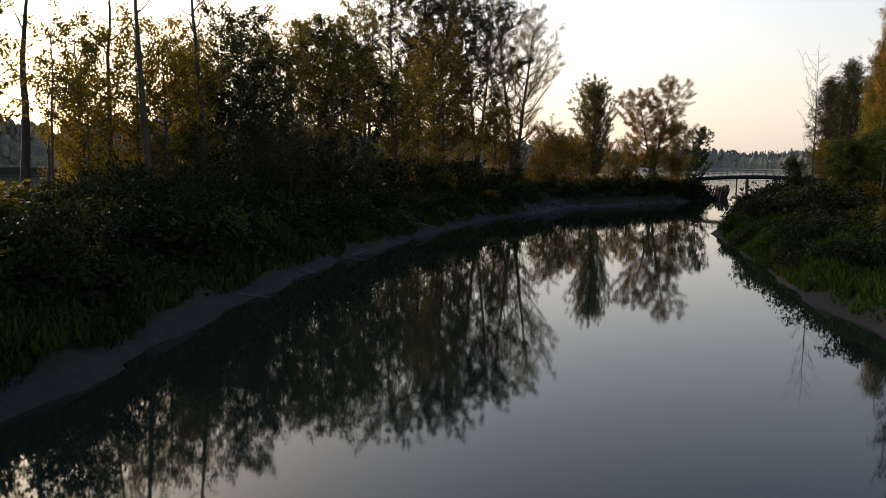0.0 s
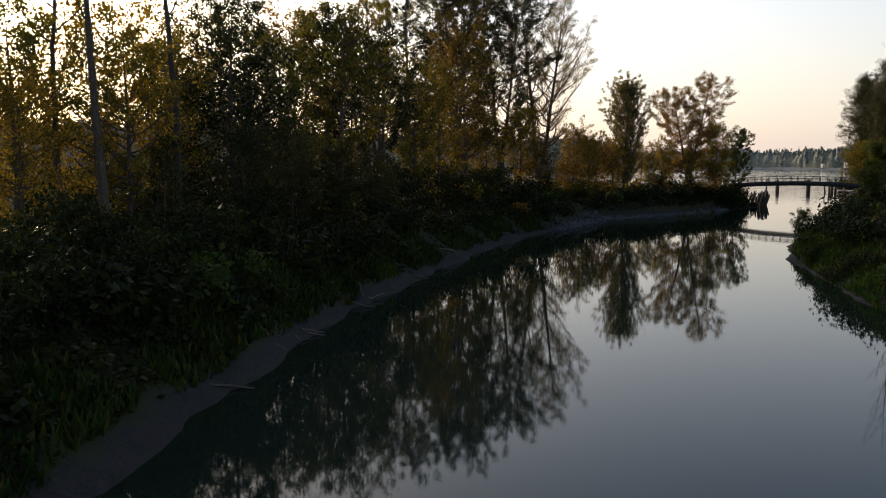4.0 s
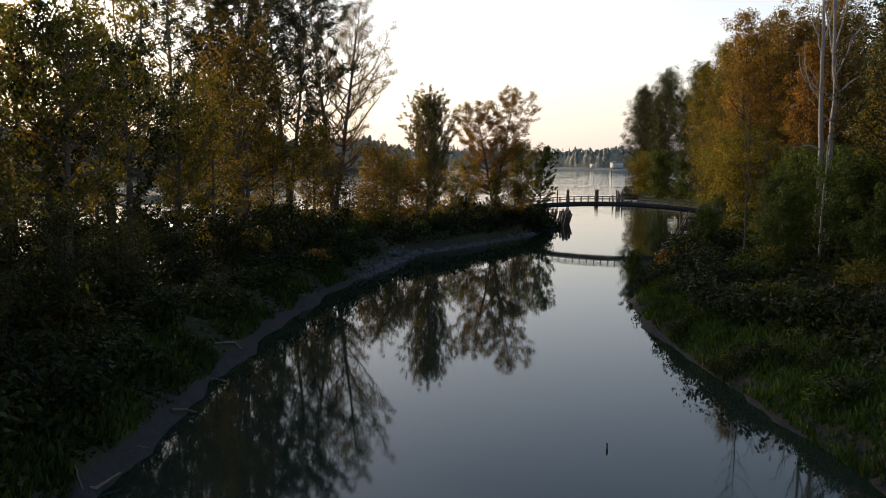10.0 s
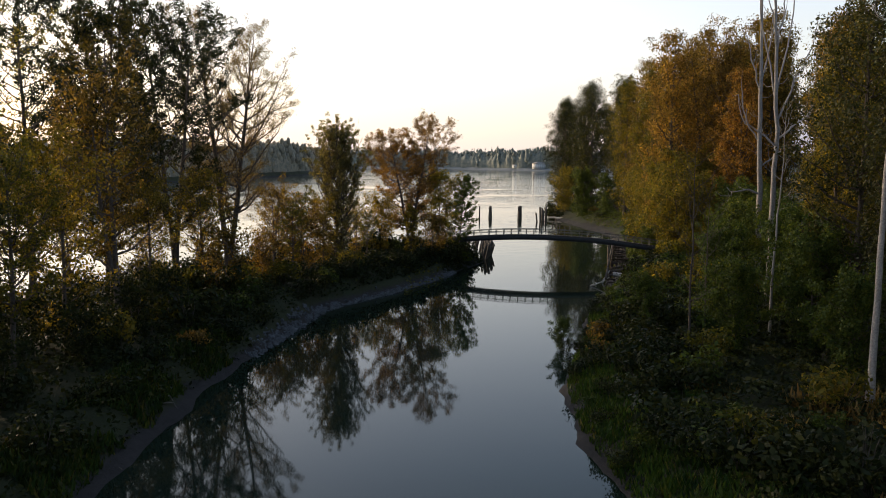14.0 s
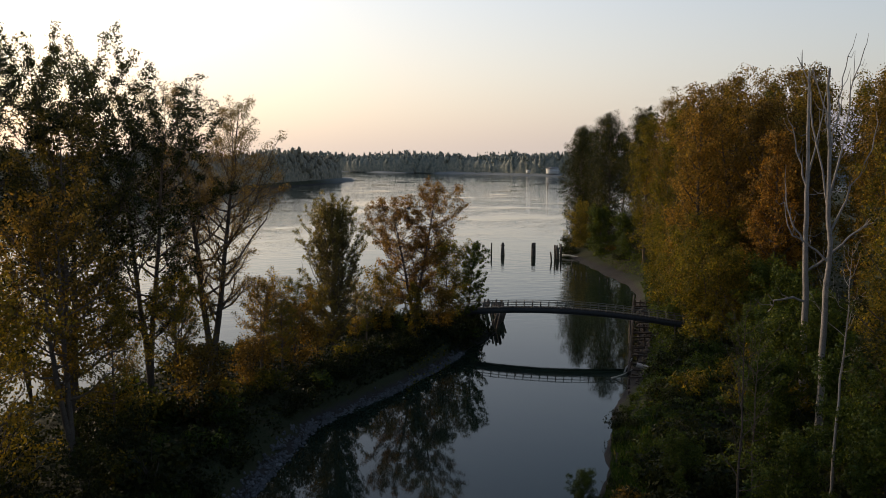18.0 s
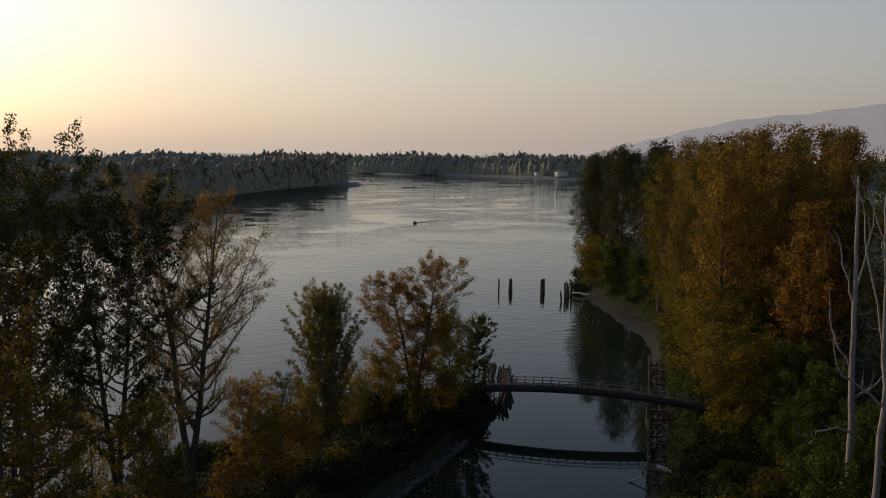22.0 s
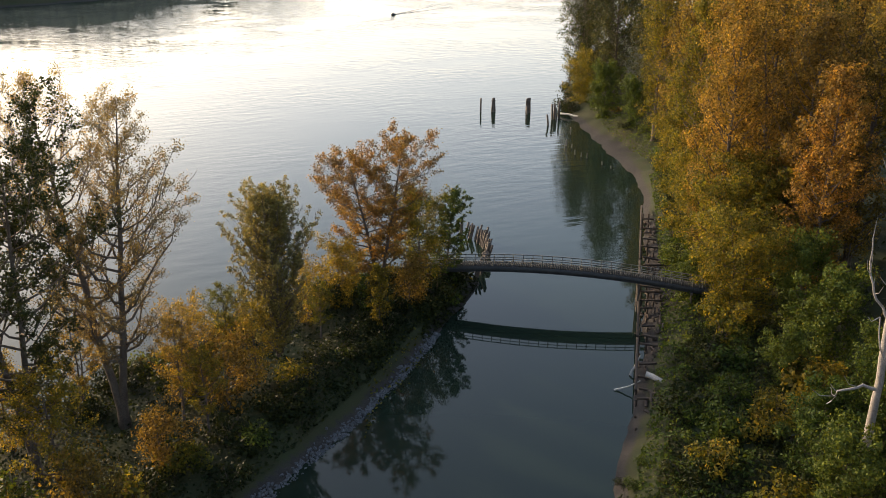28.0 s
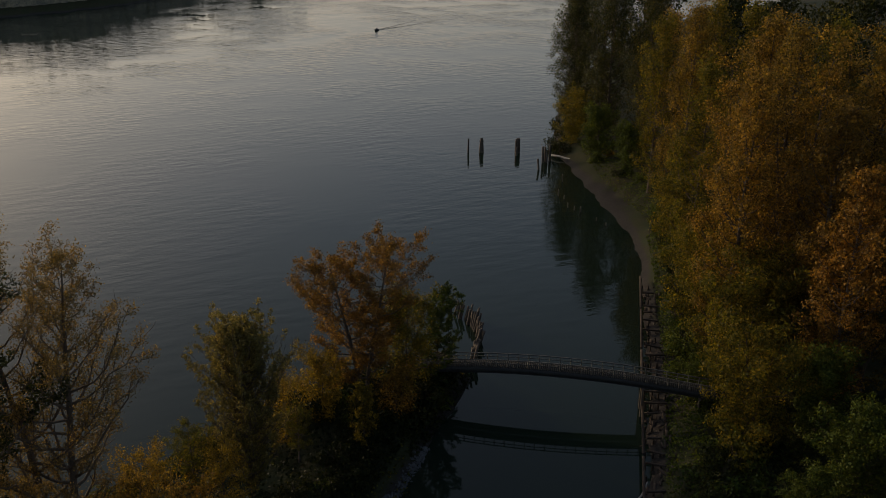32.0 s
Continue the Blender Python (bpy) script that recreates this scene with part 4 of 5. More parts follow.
def thicket(name, count, box, near, far, tall, mat, seed, poly, label, size=0.5):
    """A tangled low cover: leaves heaped in mounds over the ground."""
    rng = np.random.default_rng(seed)
    x, y = rng.uniform(box[0], box[2], count * 6), rng.uniform(box[1], box[3], count * 6)
    d = inside(x, y, poly)
    ok = (d > near) & (d < far)
    x, y, d = x[ok][:count], y[ok][:count], d[ok][:count]
    heap = 0.5 + 0.25 * np.sin(x * 0.8 + 2 * np.sin(y * 0.37)) + 0.25 * np.sin(y * 0.9 + 2 * np.sin(x * 0.29 + 1)) + 0.12 * np.sin(2.3 * x + 1.7 * y)
    z = height(x, y) + tall * heap * np.clip((d - near) / 2 + 0.25, 0, 1) * rng.uniform(0.35, 1.05, len(x)) ** 0.5
    pile = Pile()
    pile.leaves(np.stack([x, y, z], -1), size, rng, 0.2, 0.7, out=np.stack([0 * x, 0 * x, 1 + 0 * x], -1), loose=0.75)
    tagged(new(name, pile.mesh(name, mat)), label, "undergrowth", kind="stuff")


thicket("spit_brambles", 36000, (-45, 10, 40, 172), 1.1, 26, 1.7, DARK, 74, SPIT, "dark bramble cover over the spit's bank")
thicket("riprap_brambles", 24000, (-20, 168, 82, 258), 2.3, 26, 1.8, DARK, 84, SPIT, "dark bramble cover above the broken stones")
thicket("spit_back_cover", 14000, (-62, 20, 82, 262), 1.2, 10, 1.3, OLIVE, 75, SPIT[13:] + [(-30, -90)], "olive scrub along the river side of the spit")
thicket("east_brambles", 70000, (30, 40, 120, 215), 5.0, 34, 1.7, DEEP, 76, EAST, "dark bramble cover under the east wood")
thicket("spit_slope_cover", 10000, (-42, 30, -4, 115), 1.6, 8, 1.2, DARK, 82, SPIT, "dark leafy creepers over the spit's slope")
thicket("wharf_scrub", 18000, (72, 168, 150, 300), 2.4, 16, 2.2, GREEN, 79, EAST, "green bramble scrub behind the old wharf")
thicket("point_brambles", 9000, (40, 205, 84, 258), 2.4, 9, 3.0, DARK, 80, SPIT, "dark brambles hanging over the channel")
thicket("bridge_brambles", 5000, (64, 232, 86, 262), 0.1, 7, 2.6, DARK, 83, SPIT, "dark brambles under the end of the footbridge")
thicket("east_scrub", 20000, (80, 180, 200, 440), 6.0, 24, 1.6, GREEN, 77, EAST, "green scrub at the foot of the wood")
thicket("east_floor", 16000, (60, 10, 260, 470), 20, 110, 1.2, DARK, 78, EAST, "dark forest floor plants", 0.9)
blades("bank_grass", 42000, (28, 40, 75, 190), 0.25, 11, 0.8, LUSH, 71, EAST, "lush green grass on the east bank", -3.0)
blades("spit_grass", 40000, (-30, 10, 22, 172), 1.0, 7.5, 0.9, GRASS, 72, SPIT, "dark green grass on the spit's slope", -0.9)
blades("dry_reeds", 5000, (40, 90, 80, 125), 9, 28, 1.3, REED, 73, EAST, "tall dry brown reeds behind the grass", 0.2)


# ---- footbridge ----
UL, UR = Vector((78.2, 247.6, 0)), Vector((106.5, 232.5, 0))
ALONG = (UR - UL).normalized()
ACROSS = Vector((-ALONG.y, ALONG.x, 0))


def deck(u):
    """The deck's top at u spans along from the left end."""
    v = min(u, 1.2)
    return 6.98 + 2.45 * v - 2.88 * v * v - 3.2 * (u - v)


def spot(u, side, z=0.0):
    p = UL + (UR - UL) * u + ACROSS * side
    return (p.x, p.y, deck(u) + z)


def beam_between(a, b, wide, tall):
    """A pose and length for a bar from a to b."""
    a, b = Vector(a), Vector(b)
    d = b - a
    return Matrix.Translation((a + b) / 2) @ d.to_track_quat("X", "Z").to_matrix().to_4x4(), (d.length + 0.01, wide, tall)


def bar(name, a, b, wide, tall, mat, parent, label=""):
    p = Pile()
    m, size = beam_between(a, b, wide, tall)
    p.box(size, m)
    me = p.mesh(name, mat)
    ob = part(name, me, parent, label)
    bev = ob.modifiers.new("edge", "BEVEL")
    bev.width, bev.segments = min(wide, tall) * 0.12, 1
    return ob


bridge = tagged(new("footbridge"), "long arched wooden footbridge with dark girders and low railings", "bridge")
US = [round(-0.26 + 0.0555 * k, 4) for k in range(31)]
held = {}
for side in (-1.15, 1.15):
    for name, z, wide, tall, mat, label in (("girder", -0.58, 0.28, 0.94, STEEL, "deep dark girder"), ("flange", -1.09, 0.45, 0.08, STEEL, ""),
                                            ("handrail", 1.32, 0.16, 0.12, RAILING, "flat timber handrail"), ("rail", 0.72, 0.06, 0.12, RAILING, "")):
        p = Pile()
        p.sweep([spot(u, side, z) for u in US], wide, tall)
        if name == "flange":
            part(name, p.mesh(name, mat), held["girder"], "flat lower flange")
        else:
            held[name] = part(name, p.mesh(name, mat), bridge, label)
    for u in US:
        bar("post", spot(u, side, -0.1), spot(u, side, 1.27), 0.13, 0.13, RAILING, bridge)
plank = Pile()
plank.box((0.27, 2.5, 0.07), Matrix.Identity(4))
plank = plank.mesh("plank", DECKING)
for k in range(166):
    u = -0.26 + k * 1.665 / 165
    ob = part("plank", plank, bridge)
    ob.matrix_basis = Matrix.Translation(spot(u, 0, -0.05)) @ (Vector(spot(u + 0.01, 0)) - Vector(spot(u, 0))).to_track_quat("X", "Z").to_matrix().to_4x4()
for u in (0.95, -0.14, -0.25, 1.24):
    for side in (-1.0, 1.0):
        p = Pile()
        x, y, z = spot(u, side, -1.38)
        p.tube([(x - side * ACROSS.x * -0.35, y + side * ACROSS.y * 0.35, -1.5), (x, y, z)], [0.22, 0.2], 8)
        part("pier_post", p.mesh("pier_post", TIMBER), bridge, "round timber pier post")
    bar("pier_cap", spot(u, -1.7, -1.30), spot(u, 1.7, -1.30), 0.34, 0.32, TIMBER, bridge)
# ---- old wharf along the east bank ----
WA, WB = Vector((88.5, 205.5, 0)), Vector((133.0, 278.5, 0))
WD = (WB - WA).normalized()
WN = Vector((WD.y, -WD.x, 0))
wharf = tagged(new("old_wharf"), "ruined timber wharf of pile bents and a long edge beam", "wharf")
for k in range(5):
    a, b = WA.lerp(WB, k / 5 + 0.004), WA.lerp(WB, (k + 1) / 5 - 0.004)
    bar("edge_beam", (a.x, a.y, 2.0 + 0.08 * math.sin(k * 2)), (b.x, b.y, 2.0 + 0.08 * math.sin(k * 2 + 1)), 0.42, 0.42, WHARF, wharf, "long weathered edge beam")
rngw = random.Random(8)
for k in range(27):
    c = WA - WD * 8.0 + WD * (k * 3.45)
    top = 1.55 + rngw.uniform(-0.45, 0.2)
    back = c + WN * rngw.uniform(2.2, 4.8) + WD * rngw.uniform(-0.5, 0.5)
    front = c + WN * rngw.uniform(0.1, 0.7)
    if k > 1 and rngw.random() < 0.8:
        bar("cap_beam", (front.x, front.y, top), (back.x, back.y, top + rngw.uniform(-0.5, 0.35)), 0.3, 0.32, WHARF, wharf)
    for j in range(4):
        q = c + WN * (0.35 + 1.25 * j + rngw.uniform(-0.2, 0.2))
        if rngw.random() < 0.15:
            continue
        p = Pile()
        p.tube([(q.x, q.y, -1.0), (q.x + rngw.uniform(-0.08, 0.08), q.y, top - (0.18 if k > 1 else rngw.uniform(0.2, 0.9)))], [0.19, 0.17], 7)
        part("pile_post", p.mesh("pile_post", WHARF), wharf)


for k in range(120):
    c = WA - WD * 4.0 + WD * rngw.uniform(0, 84) + WN * rngw.uniform(0.5, 4.6)
    way = WD if rngw.random() < 0.7 else (WD + WN * rngw.uniform(-1.4, 1.4)).normalized()
    ln, zz = rngw.uniform(0.9, 2.6), float(height(c.x, c.y)) + rngw.uniform(0.05, 0.4)
    bar("rotted_board", (c.x - way.x * ln / 2, c.y - way.y * ln / 2, zz), (c.x + way.x * ln / 2, c.y + way.y * ln / 2, zz + rngw.uniform(-0.15, 0.15)), rngw.uniform(0.2, 0.5), 0.14, WHARF, wharf)


# ---- pilings ----
def piling(x, y, tall, r, lean=(0, 0), seed=0, parent=None, name="piling", label="weathered grey piling standing in the river", group="old pilings in the river"):
    rng = np.random.default_rng(seed)
    n, sides = 9, 10
    h = np.linspace(0, 1, n)
    a = np.arange(sides) * 2 * np.pi / sides
    rad = r * (1.05 - 0.18 * h)[:, None] * (1 + rng.normal(0, 0.05, (n, sides)))
    ring = np.stack([rad * np.cos(a) + (lean[0] * h)[:, None], rad * np.sin(a) + (lean[1] * h)[:, None], np.repeat((h * (tall + 2.5) - 2.5)[:, None], sides, 1)], -1)
    ring[-1, :, 2] += rng.uniform(-0.12, 0.3, sides) * min(1, r * 3)
    v = np.concatenate([ring.reshape(-1, 3), [[lean[0], lean[1], tall - 0.08]]])
    i, j = np.meshgrid(np.arange(n - 1), np.arange(sides), indexing="ij")
    f = np.stack([i * sides + j, i * sides + (j + 1) % sides, (i + 1) * sides + (j + 1) % sides, (i + 1) * sides + j], -1).reshape(-1, 4)
    t = (n - 1) * sides
    f = np.concatenate([f, [[t + s, t + s + 1, t + (s + 2) % sides, len(v) - 1] for s in range(0, sides, 2)]])
    me = quads(name, v, f)
    me.materials.append(TIMBER)
    ob = new(name, me)
    ob.matrix_basis = pose(x, y, 0)
    if parent:
        ob.parent = parent
        ob.matrix_basis = pose(x, y, 0)
        return ob
    return tagged(ob, label, "piling", group)


piling(135.0, 391.8, 4.9, 0.32, (0.1, 0), 1)
for cx, cy, rows in ((139.5, 390.6, ((0, 0, 4.9, 0.1), (0.62, 0.1, 4.7, -0.3), (-0.6, 0.15, 4.8, 0.32), (0.1, 0.65, 4.6, 0.05))), (150.8, 385.6, ((0, 0, 5.1, 0.1), (0.62, 0, 5.0, -0.1), (0.25, 0.6, 4.9, 0), (-0.45, 0.4, 4.8, 0.1)))):
    dolphin = tagged(new("pile_cluster"), "cluster of weathered mooring piles lashed together", "piling", "old pilings in the river")
    dolphin.location = (cx, cy, 0)
    for k, (ox, oy, tall, lean) in enumerate(rows):
        piling(ox, oy, tall, 0.42, (lean * 1.4, 0), 10 + k, dolphin, "mooring_pile")
    band = Pile()
    a = np.linspace(0, 2 * np.pi, 15)
    band.tube(np.stack([0.05 + 0.95 * np.cos(a), 0.25 + 0.85 * np.sin(a), np.full(15, 3.9)], -1), np.full(15, 0.05), 4)
    part("lashing", band.mesh("lashing", STEEL), dolphin, "dark cable lashing")
piling(149.2, 383.0, 2.9, 0.4, (0.15, 0), 21)
piling(149.6, 365.5, 3.6, 0.34, (-0.7, 0.2), 22)
for k, (x, y, tall, r) in enumerate(((154.2, 372.5, 5.4, 0.42), (155.4, 373.5, 5.0, 0.4), (156.8, 373.2, 5.6, 0.36), (155.2, 371.6, 4.2, 0.34), (158.0, 375, 4.0, 0.3))):
    piling(x, y, tall, r, (0.2 * (k % 3 - 1), 0.1), 30 + k)
for k, (x, y, tall) in enumerate(((151.0, 352, 2.4), (143.5, 340, 2.0), (143.8, 337, 1.2), (141.5, 330, 1.5), (142.2, 327.5, 1.2), (143.0, 325.5, 1.6), (144.0, 318, 0.9), (144.6, 314, 0.8))):
    piling(x, y, tall, 0.2, (0.1 * (k % 3 - 1), 0.05), 40 + k, label="short rotted piling stub by the beach", group="rotted piling stubs")
rngp = random.Random(4)
for k in range(46):
    u = k / 45
    x = 81.5 + 7.5 * math.sin(u * 2.3) + rngp.uniform(-0.5, 0.5)
    y = 255 + 24 * u + rngp.uniform(-0.4, 0.4)
    piling(x, y, rngp.uniform(2.2, 3.9), 0.27, (rngp.uniform(0.3, 1.6), rngp.uniform(-0.6, 0.3)), 60 + k,
           label="leaning rotted pile at the spit's point", group="rotted pile wall at the point")
piling(20.2, 91.5, 0.36, 0.07, (-0.14, 0.05), 99, label="small dark stake in the channel", group="")


# ---- driftwood ----
def drift(points, r, label, mat=PALE):
    p = Pile()
    pts = np.array(points, float)
    u = np.linspace(0, 1, 9)
    path = np.stack([np.interp(u, np.linspace(0, 1, len(pts)), pts[:, k]) for k in range(3)], -1)
    path += np.random.default_rng(len(label)).normal(0, r * 0.25, path.shape)
    p.tube(path, r * (1.0 - 0.5 * u), 8)
    me = smooth(p.mesh("driftwood_log", mat))
    tagged(new("driftwood_log", me), label, "log", "driftwood")


drift([(87.4, 209.6, 0.05), (89.0, 208.8, 0.7), (90.8, 208.0, 1.9)], 0.16, "thin driftwood branch over the water")
drift([(91.8, 212.6, 0.1), (93.2, 213.4, 1.4), (94.4, 214.2, 2.3)], 0.18, "driftwood branch leaning on the wharf")
drift([(92.2, 208.6, 2.3), (94.2, 205.8, 2.2), (96.6, 203.2, 1.9)], 0.48, "bleached driftwood log on the wharf")
drift([(159.5, 378, 0.7), (163.0, 371, 0.8), (165.5, 366, 1.0)], 0.4, "bleached log at the beach")
drift([(161.5, 329, 1.3), (164.5, 325, 1.5)], 0.3, "short bleached log on the sand")
drift([(166.5, 352, 1.6), (168.5, 344, 1.7)], 0.3, "weathered log lying by the trees")
drift([(-17.6, 62, 0.9), (-14.6, 63.4, 0.15)], 0.16, "dark branch on the mud", TIMBER)
drift([(-12.4, 90, 1.0), (-9.6, 91.2, 0.2), (-8.6, 92.5, 0.5)], 0.14, "forked driftwood stick on the mud", TIMBER)
drift([(-10.2, 90.6, 0.3), (-10.6, 91.0, 1.6)], 0.1, "upright driftwood stick on the mud", TIMBER)
drift([(-8.8, 107.5, 0.8), (-5.4, 109.6, 0.15)], 0.16, "grey branch on the mud", TIMBER)
drift([(-10.6, 101, 0.9), (-6.6, 103.5, 0.1)], 0.18, "grey log at the water's edge", TIMBER)
rngd = random.Random(21)
for k in range(16):
    y = rngd.uniform(60, 150)
    x = float(np.interp(y, [57, 79, 92, 112, 131, 153], [-15, -12, -9, -4, 1, 9])) - rngd.uniform(-0.4, 1.4)
    a, ln = rngd.uniform(-0.6, 0.9), rngd.uniform(0.9, 2.6)
    z0 = max(0.05, float(height(x, y)))
    drift([(x - ln * math.cos(a), y - ln * math.sin(a), z0 + 0.5), (x, y, z0 + 0.12), (x + ln * 0.4, y + rngd.uniform(-0.5, 0.5), 0.12)], rngd.uniform(0.06, 0.13), "dark stick washed up on the mud", TIMBER)
drift([(-26, 108, 5.2), (-25.2, 109, 8.0)], 0.28, "pale broken stump in the thicket")

# ---- far banks ----
def far_wood(name, line, depth, rows, tall, seed, label, spire=0.3, step=6.5, n=110, clump=0.10, leafy=FAR):
    """A long belt of distant trees: a closed canopy with crowns and leaf clumps rising out of it."""
    rng = np.random.default_rng(seed)
    pile = Pile()
    pts = np.array(line, float)
    seg = np.r_[0, np.cumsum(np.hypot(*np.diff(pts, axis=0).T))]
    for row in range(rows):
        s = np.arange(rng.uniform(0, 6), seg[-1], step)
        for at in s:
            at += rng.normal(0, 3)
            x, y = np.interp(at, seg, pts[:, 0]), np.interp(at, seg, pts[:, 1])
            d = np.array([np.interp(at + 5, seg, pts[:, 0]) - x, np.interp(at + 5, seg, pts[:, 1]) - y])
            nrm = np.array([-d[1], d[0]]) / (np.linalg.norm(d) + 1e-6)
            x, y = np.array([x, y]) + nrm * (10.5 + depth * row + rng.uniform(-2.5, 4))
            h = tall * rng.uniform(0.82, 1.08) * (1 + 0.12 * math.sin(at * 0.021 + seed))
            conifer = rng.random() < spire
            for k in range(6 if conifer else 12):
                g = (k + rng.uniform(0.2, 0.9)) / (6 if conifer else 12)
                wide = (0.15 * h * (1 - g) + 0.8) if conifer else 0.2 * h * math.sin(math.pi * (0.22 + 0.68 * g)) ** 0.7
                a, r = rng.uniform(0, 6.28), wide * rng.uniform(0.3, 0.9) * (0.3 if conifer else 1)
                size = wide * rng.uniform(0.75, 1.05) * (1 if conifer else 0.6)
                pile.lump((x + r * math.cos(a), y + r * math.sin(a), 3 + g * h * 0.94), size, size * 1.5, rng)
            g = rng.uniform(0.1, 1.0, n)
            wide = (0.17 * h * (1 - g) + 0.5) if conifer else 0.25 * h * np.sin(np.pi * (0.2 + 0.74 * g)) ** 0.7
            a = rng.uniform(0, 6.28, n)
            r = wide * rng.uniform(0.8, 1.05, n)
            c = np.stack([x + r * np.cos(a), y + r * np.sin(a), 3 + g * h], -1)
            pile.leaves(c, clump * h, rng, 0.2, 0.9, out=np.stack([np.cos(a), np.sin(a), 0.3 + 0 * a], -1), loose=0.3)
    s = np.arange(0, seg[-1], 2.5)
    levels = [0, 0.12, 0.25, 0.38, 0.5, 0.62, 0.73, 0.83, 0.92, 1.0]
    for row in range(rows):  # the closed canopy of the belt, bulging crown by crown
        x, y = np.interp(s, seg, pts[:, 0]), np.interp(s, seg, pts[:, 1])
        d = np.stack([np.gradient(x), np.gradient(y)], -1)
        d /= np.linalg.norm(d, axis=1)[:, None]
        at = s + 17 * row
        crest = 0.5 * np.sin(at * 0.42 + 2 * np.sin(at * 0.07)) + 0.5 * np.sin(at * 0.29 + 1.5 * np.sin(at * 0.11)) + rng.normal(0, 0.25, len(s))
        h = tall * (0.84 + 0.09 * crest) * (1 + 0.12 * np.sin(s * 0.021 + seed))
        rings = []
        for u in levels:
            back = 3 + depth * row + 9 * u ** 3 - 1.6 * (crest + np.sin(at * 0.5 + 7 * u)) * u * (1 - 0.5 * u) + rng.normal(0, 0.35, len(s))
            rings.append(np.stack([x - d[:, 1] * back, y + d[:, 0] * back, 1 + h * (1 - (1 - u) ** 1.25)], -1))
        back = 3 + depth * row + 18
        rings.append(np.stack([x - d[:, 1] * back, y + d[:, 0] * back, 1 + h * 0.6], -1))
        k, m = np.arange(len(s) - 1), len(s)
        pile.add(np.concatenate(rings), np.concatenate([np.stack([k + r * m, k + 1 + r * m, k + 1 + (r + 1) * m, k + (r + 1) * m], -1) for r in range(len(levels))]))
    tagged(new(name, smooth(pile.mesh(name, leafy))), label, "far wood", kind="stuff")


# haze over these belts is in their leaf colours, not in the air
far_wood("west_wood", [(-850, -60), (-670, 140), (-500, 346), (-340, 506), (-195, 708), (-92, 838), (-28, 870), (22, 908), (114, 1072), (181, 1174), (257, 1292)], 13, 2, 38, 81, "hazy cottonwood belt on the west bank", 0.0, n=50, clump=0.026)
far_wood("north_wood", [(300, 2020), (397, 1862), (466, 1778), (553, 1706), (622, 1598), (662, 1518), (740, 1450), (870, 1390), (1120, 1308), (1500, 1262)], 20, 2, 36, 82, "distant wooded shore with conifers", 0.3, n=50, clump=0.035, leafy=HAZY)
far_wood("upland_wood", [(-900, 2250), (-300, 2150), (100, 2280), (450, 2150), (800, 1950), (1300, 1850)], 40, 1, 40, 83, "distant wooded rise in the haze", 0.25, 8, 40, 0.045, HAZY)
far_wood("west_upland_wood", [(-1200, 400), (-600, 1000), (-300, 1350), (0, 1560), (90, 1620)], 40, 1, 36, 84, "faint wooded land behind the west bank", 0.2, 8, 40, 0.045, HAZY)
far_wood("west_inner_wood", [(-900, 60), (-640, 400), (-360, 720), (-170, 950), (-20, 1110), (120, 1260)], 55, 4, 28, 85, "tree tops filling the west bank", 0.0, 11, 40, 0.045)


def house(x, y, wide, deep, tall, turn, label):
    h = thing("house", x, y, float(height(x, y)) - 0.3, label, "house", "houses on the far shore", turn)
    p = Pile()
    p.box((wide, deep, tall), pose(0, 0, tall / 2))
    wall = part("wall", p.mesh("wall", WHITE), h)
    p = Pile()
    p.box((wide * 1.08, deep * 1.1, 2.4), pose(0, 0, tall + 1.2), 0.55)
    part("roof", p.mesh("roof", ROOFING), h)
    for k in range(int(wide // 5.5)):
        for lvl in range(int(tall // 3.2)):
            p = Pile()
            p.box((1.5, 0.12, 1.3), pose(-wide / 2 + 2.9 + 5.5 * k, -deep / 2 - 0.05, 1.8 + 3.2 * lvl))
            part("window", p.mesh("window", STEEL), wall, "dark window")


house(694, 1496, 40, 14, 10, 24, "large white house on the far shore")
house(738, 1474, 24, 12, 8, 24, "white house beside a larger one")
house(662, 1540, 14, 10, 7, 30, "pale house near the trees")

# boat, marker, mountains
boat = thing("motorboat", 183, 685, 0, "small dark motorboat under way on the river", "boat", turn=-142, scale=0.75)
for side in (-1, 1):
    p = Pile()
    u = np.linspace(0, 1, 24)
    p.tube(np.stack([-3 - 75 * u, side * (0.6 + 9 * u), 0.02 + 0 * u], -1), 0.2 * (1 - 0.7 * u), 6)
    part("wake", smooth(p.mesh("wake", WATER)), boat, "low wave spreading behind the hull")
p = Pile()
p.add([(-2.8, -1, 0.9), (1.2, -1, 1.0), (3.2, 0, 1.2), (1.2, 1, 1.0), (-2.8, 1, 0.9), (-2.6, -0.7, -0.2), (1.0, -0.6, -0.2), (2.2, 0, -0.2), (1.0, 0.6, -0.2), (-2.6, 0.7, -0.2)],
      [[0, 1, 6, 5], [1, 2, 7, 6], [2, 3, 8, 7], [3, 4, 9, 8], [4, 0, 5, 9], [0, 4, 3, 1], [1, 3, 2, 2]][:6])
part("hull", p.mesh("hull", STEEL), boat)
p = Pile()
p.box((1.6, 1.4, 1.1), pose(-0.2, 0, 1.4), 0.8)
part("cabin", p.mesh("cabin", ROOFING), boat)
piling(442, 993, 6.5, 0.6, (0, 0), 120, label="channel marker post out on the river", group="")
# emission on the hills stands in for the haze before them
HILL, hn, hb = material("haze_glow_hillside")
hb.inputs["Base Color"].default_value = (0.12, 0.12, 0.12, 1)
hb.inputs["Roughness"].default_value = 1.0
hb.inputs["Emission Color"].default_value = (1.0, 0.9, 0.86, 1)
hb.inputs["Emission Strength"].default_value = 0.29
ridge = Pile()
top = []
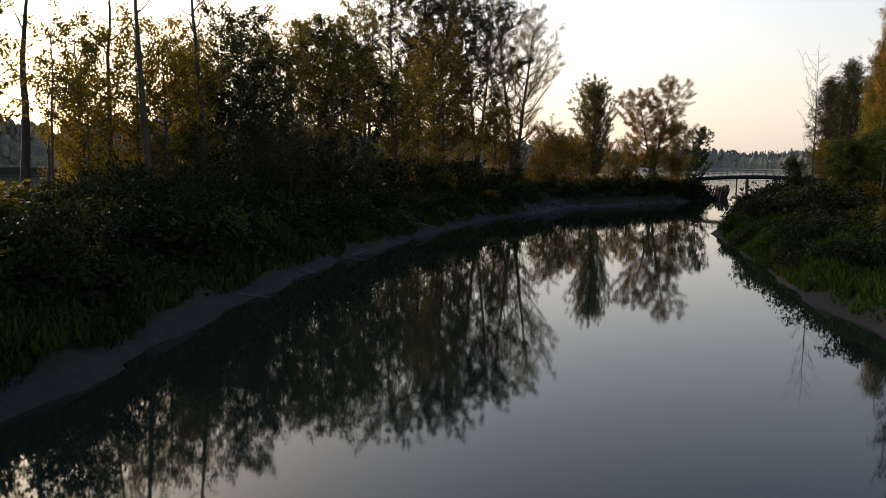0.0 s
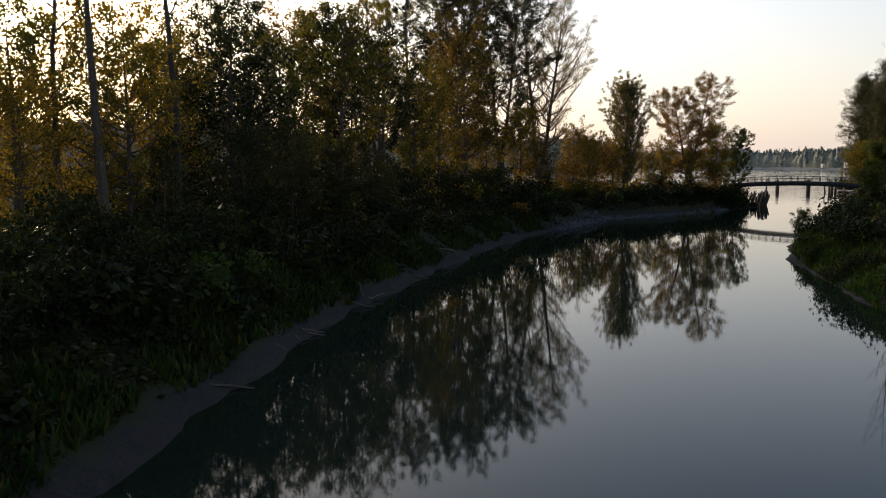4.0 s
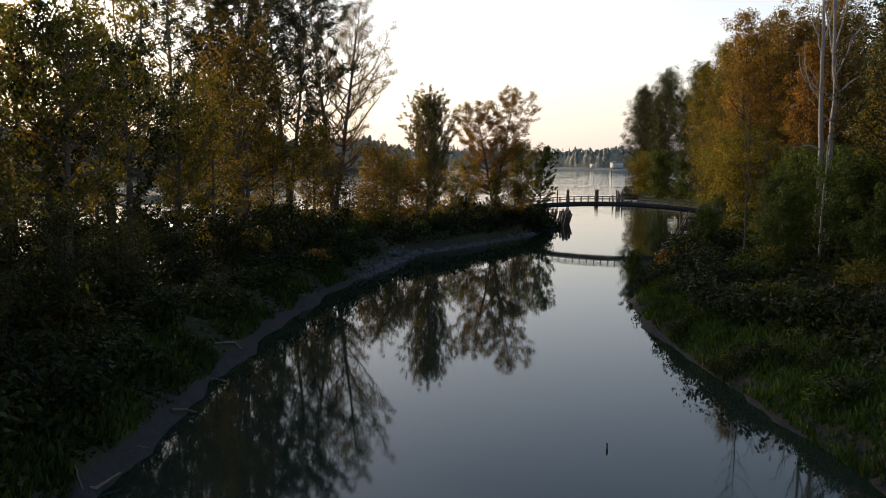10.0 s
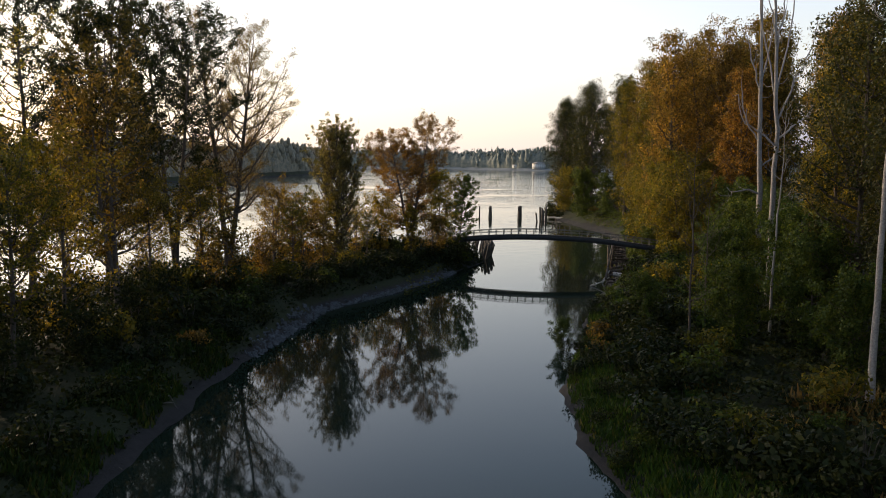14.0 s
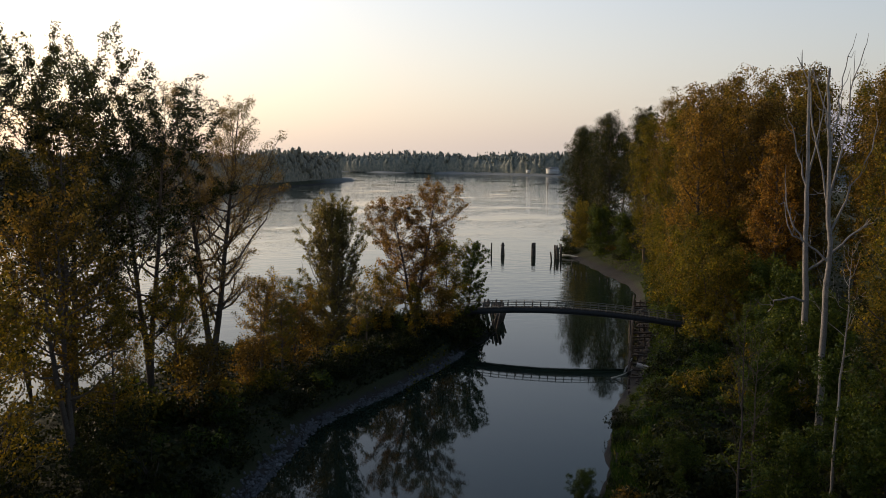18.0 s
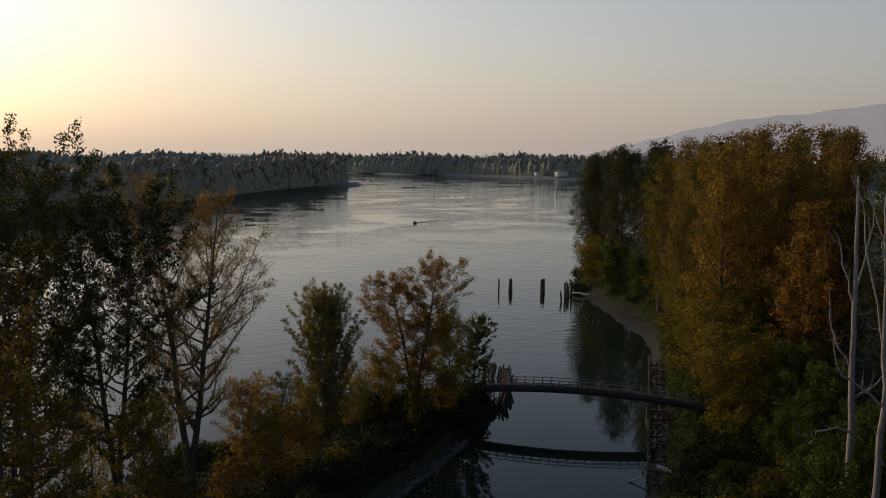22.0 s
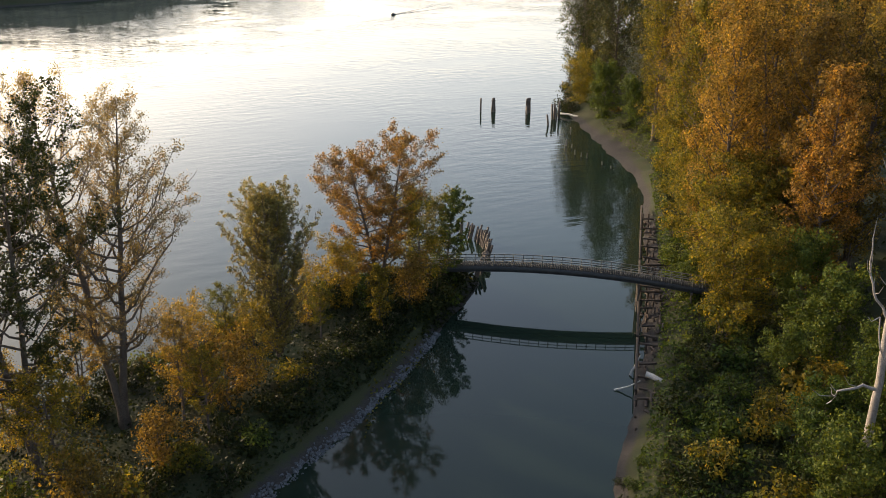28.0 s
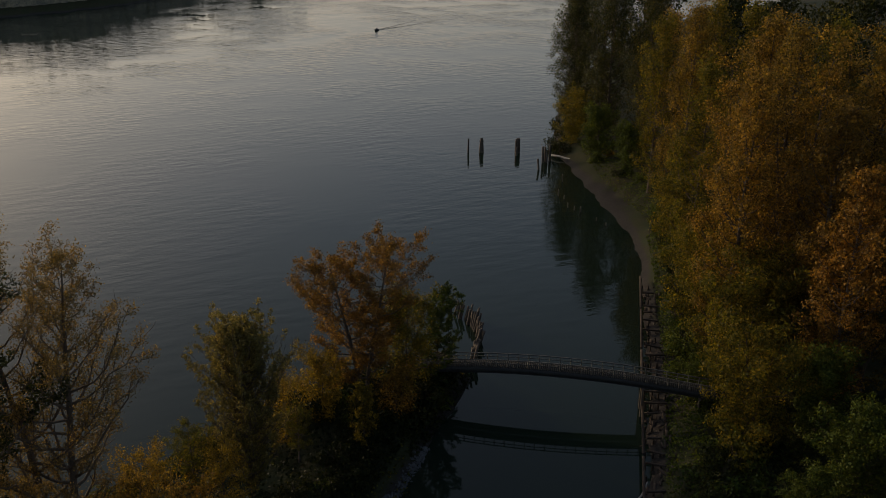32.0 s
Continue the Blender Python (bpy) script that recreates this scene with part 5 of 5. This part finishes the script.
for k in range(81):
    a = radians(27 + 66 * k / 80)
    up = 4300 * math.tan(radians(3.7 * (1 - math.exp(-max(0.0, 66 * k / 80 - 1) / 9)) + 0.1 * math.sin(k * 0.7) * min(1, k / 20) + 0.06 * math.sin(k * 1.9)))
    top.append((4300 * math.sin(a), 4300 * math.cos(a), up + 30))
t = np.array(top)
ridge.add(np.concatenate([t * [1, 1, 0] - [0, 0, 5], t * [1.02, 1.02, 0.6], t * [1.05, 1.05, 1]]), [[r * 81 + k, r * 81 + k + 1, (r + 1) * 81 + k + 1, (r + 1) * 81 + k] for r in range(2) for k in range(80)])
tagged(new("backdrop_hills", smooth(ridge.mesh("backdrop_hills", HILL))), "pale blue hills with haze painted as a faint glow", "hills", kind="structure")

# added band with a warm glow, stands in for haze over the farthest ground
FARHAZE, hn, hb = material("far_haze_glow")
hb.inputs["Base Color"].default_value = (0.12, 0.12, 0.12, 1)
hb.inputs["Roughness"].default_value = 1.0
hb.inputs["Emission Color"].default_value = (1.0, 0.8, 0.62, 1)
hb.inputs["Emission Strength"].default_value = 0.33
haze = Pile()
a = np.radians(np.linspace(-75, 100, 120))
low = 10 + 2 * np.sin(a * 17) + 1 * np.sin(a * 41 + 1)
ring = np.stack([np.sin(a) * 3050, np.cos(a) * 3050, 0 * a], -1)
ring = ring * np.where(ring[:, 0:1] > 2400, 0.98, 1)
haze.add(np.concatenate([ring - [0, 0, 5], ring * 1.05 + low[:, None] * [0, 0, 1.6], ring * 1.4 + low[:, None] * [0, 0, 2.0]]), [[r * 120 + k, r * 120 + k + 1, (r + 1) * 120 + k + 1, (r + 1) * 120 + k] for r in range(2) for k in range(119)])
tagged(new("backdrop_land", smooth(haze.mesh("backdrop_land", FARHAZE))), "added low band glowing as far evening haze", "hills", kind="structure")

# ---- riprap on the spit ----
riprap = tagged(new("riprap"), "pale broken stones along the spit's water edge", "riprap", kind="structure")


def stone_mesh(seed):
    rng = np.random.default_rng(seed)
    v = np.array([(x, y, z) for z in (-1, 1) for x, y in ((-1, -1), (1, -1), (1, 1), (-1, 1))], float)
    v = v * rng.uniform(0.55, 1.0, (8, 3)) * [0.62, 0.5, 0.4]
    bm = bmesh.new()
    for p in v:
        bm.verts.new(p)
    bmesh.ops.convex_hull(bm, input=bm.verts[:])
    bmesh.ops.bevel(bm, geom=bm.edges[:], offset=0.06, segments=1, affect="EDGES")
    me = bpy.data.meshes.new("stone")
    bm.to_mesh(me)
    bm.free()
    me.materials.append(STONE)
    return me


STONES = [stone_mesh(200 + k) for k in range(7)]
rngs = random.Random(12)
edge = [(17, 168), (23, 181), (31, 197), (45, 210), (57, 222), (68, 235)]
lens = [math.dist(a, b) for a, b in zip(edge[:-1], edge[1:])]
loose_v, loose_f, loose_n = [], [], 0
for k in range(1500):
    s = rngs.uniform(0, sum(lens))
    for (a, b), ln in zip(zip(edge[:-1], edge[1:]), lens):
        if s <= ln:
            break
        s -= ln
    t = min(1, s / ln)
    nx_, ny_ = -(b[1] - a[1]) / ln, (b[0] - a[0]) / ln
    off = rngs.triangular(-0.4, 2.6 if a[1] < 200 else 1.7, 0.5)
    x, y = a[0] + (b[0] - a[0]) * t + nx_ * off, a[1] + (b[1] - a[1]) * t + ny_ * off
    m = pose(x, y, float(height(x, y)) + 0.12, rngs.uniform(0, 360), rngs.uniform(0, 360), rngs.uniform(0, 360)) @ Matrix.Scale(rngs.uniform(0.2, 0.56), 4)
    me = STONES[k % 7]
    if k < 290:
        ob = part("stone", me, riprap)
        ob.matrix_basis = m
    else:
        loose_v += [tuple(m @ v.co) for v in me.vertices]
        loose_f += [[i + loose_n for i in p.vertices] for p in me.polygons]
        loose_n += len(me.vertices)
me = bpy.data.meshes.new("loose_stones")
me.from_pydata(loose_v, [], loose_f)
me.materials.append(STONE)
tagged(part("loose_stones", me, riprap), kind="stuff")
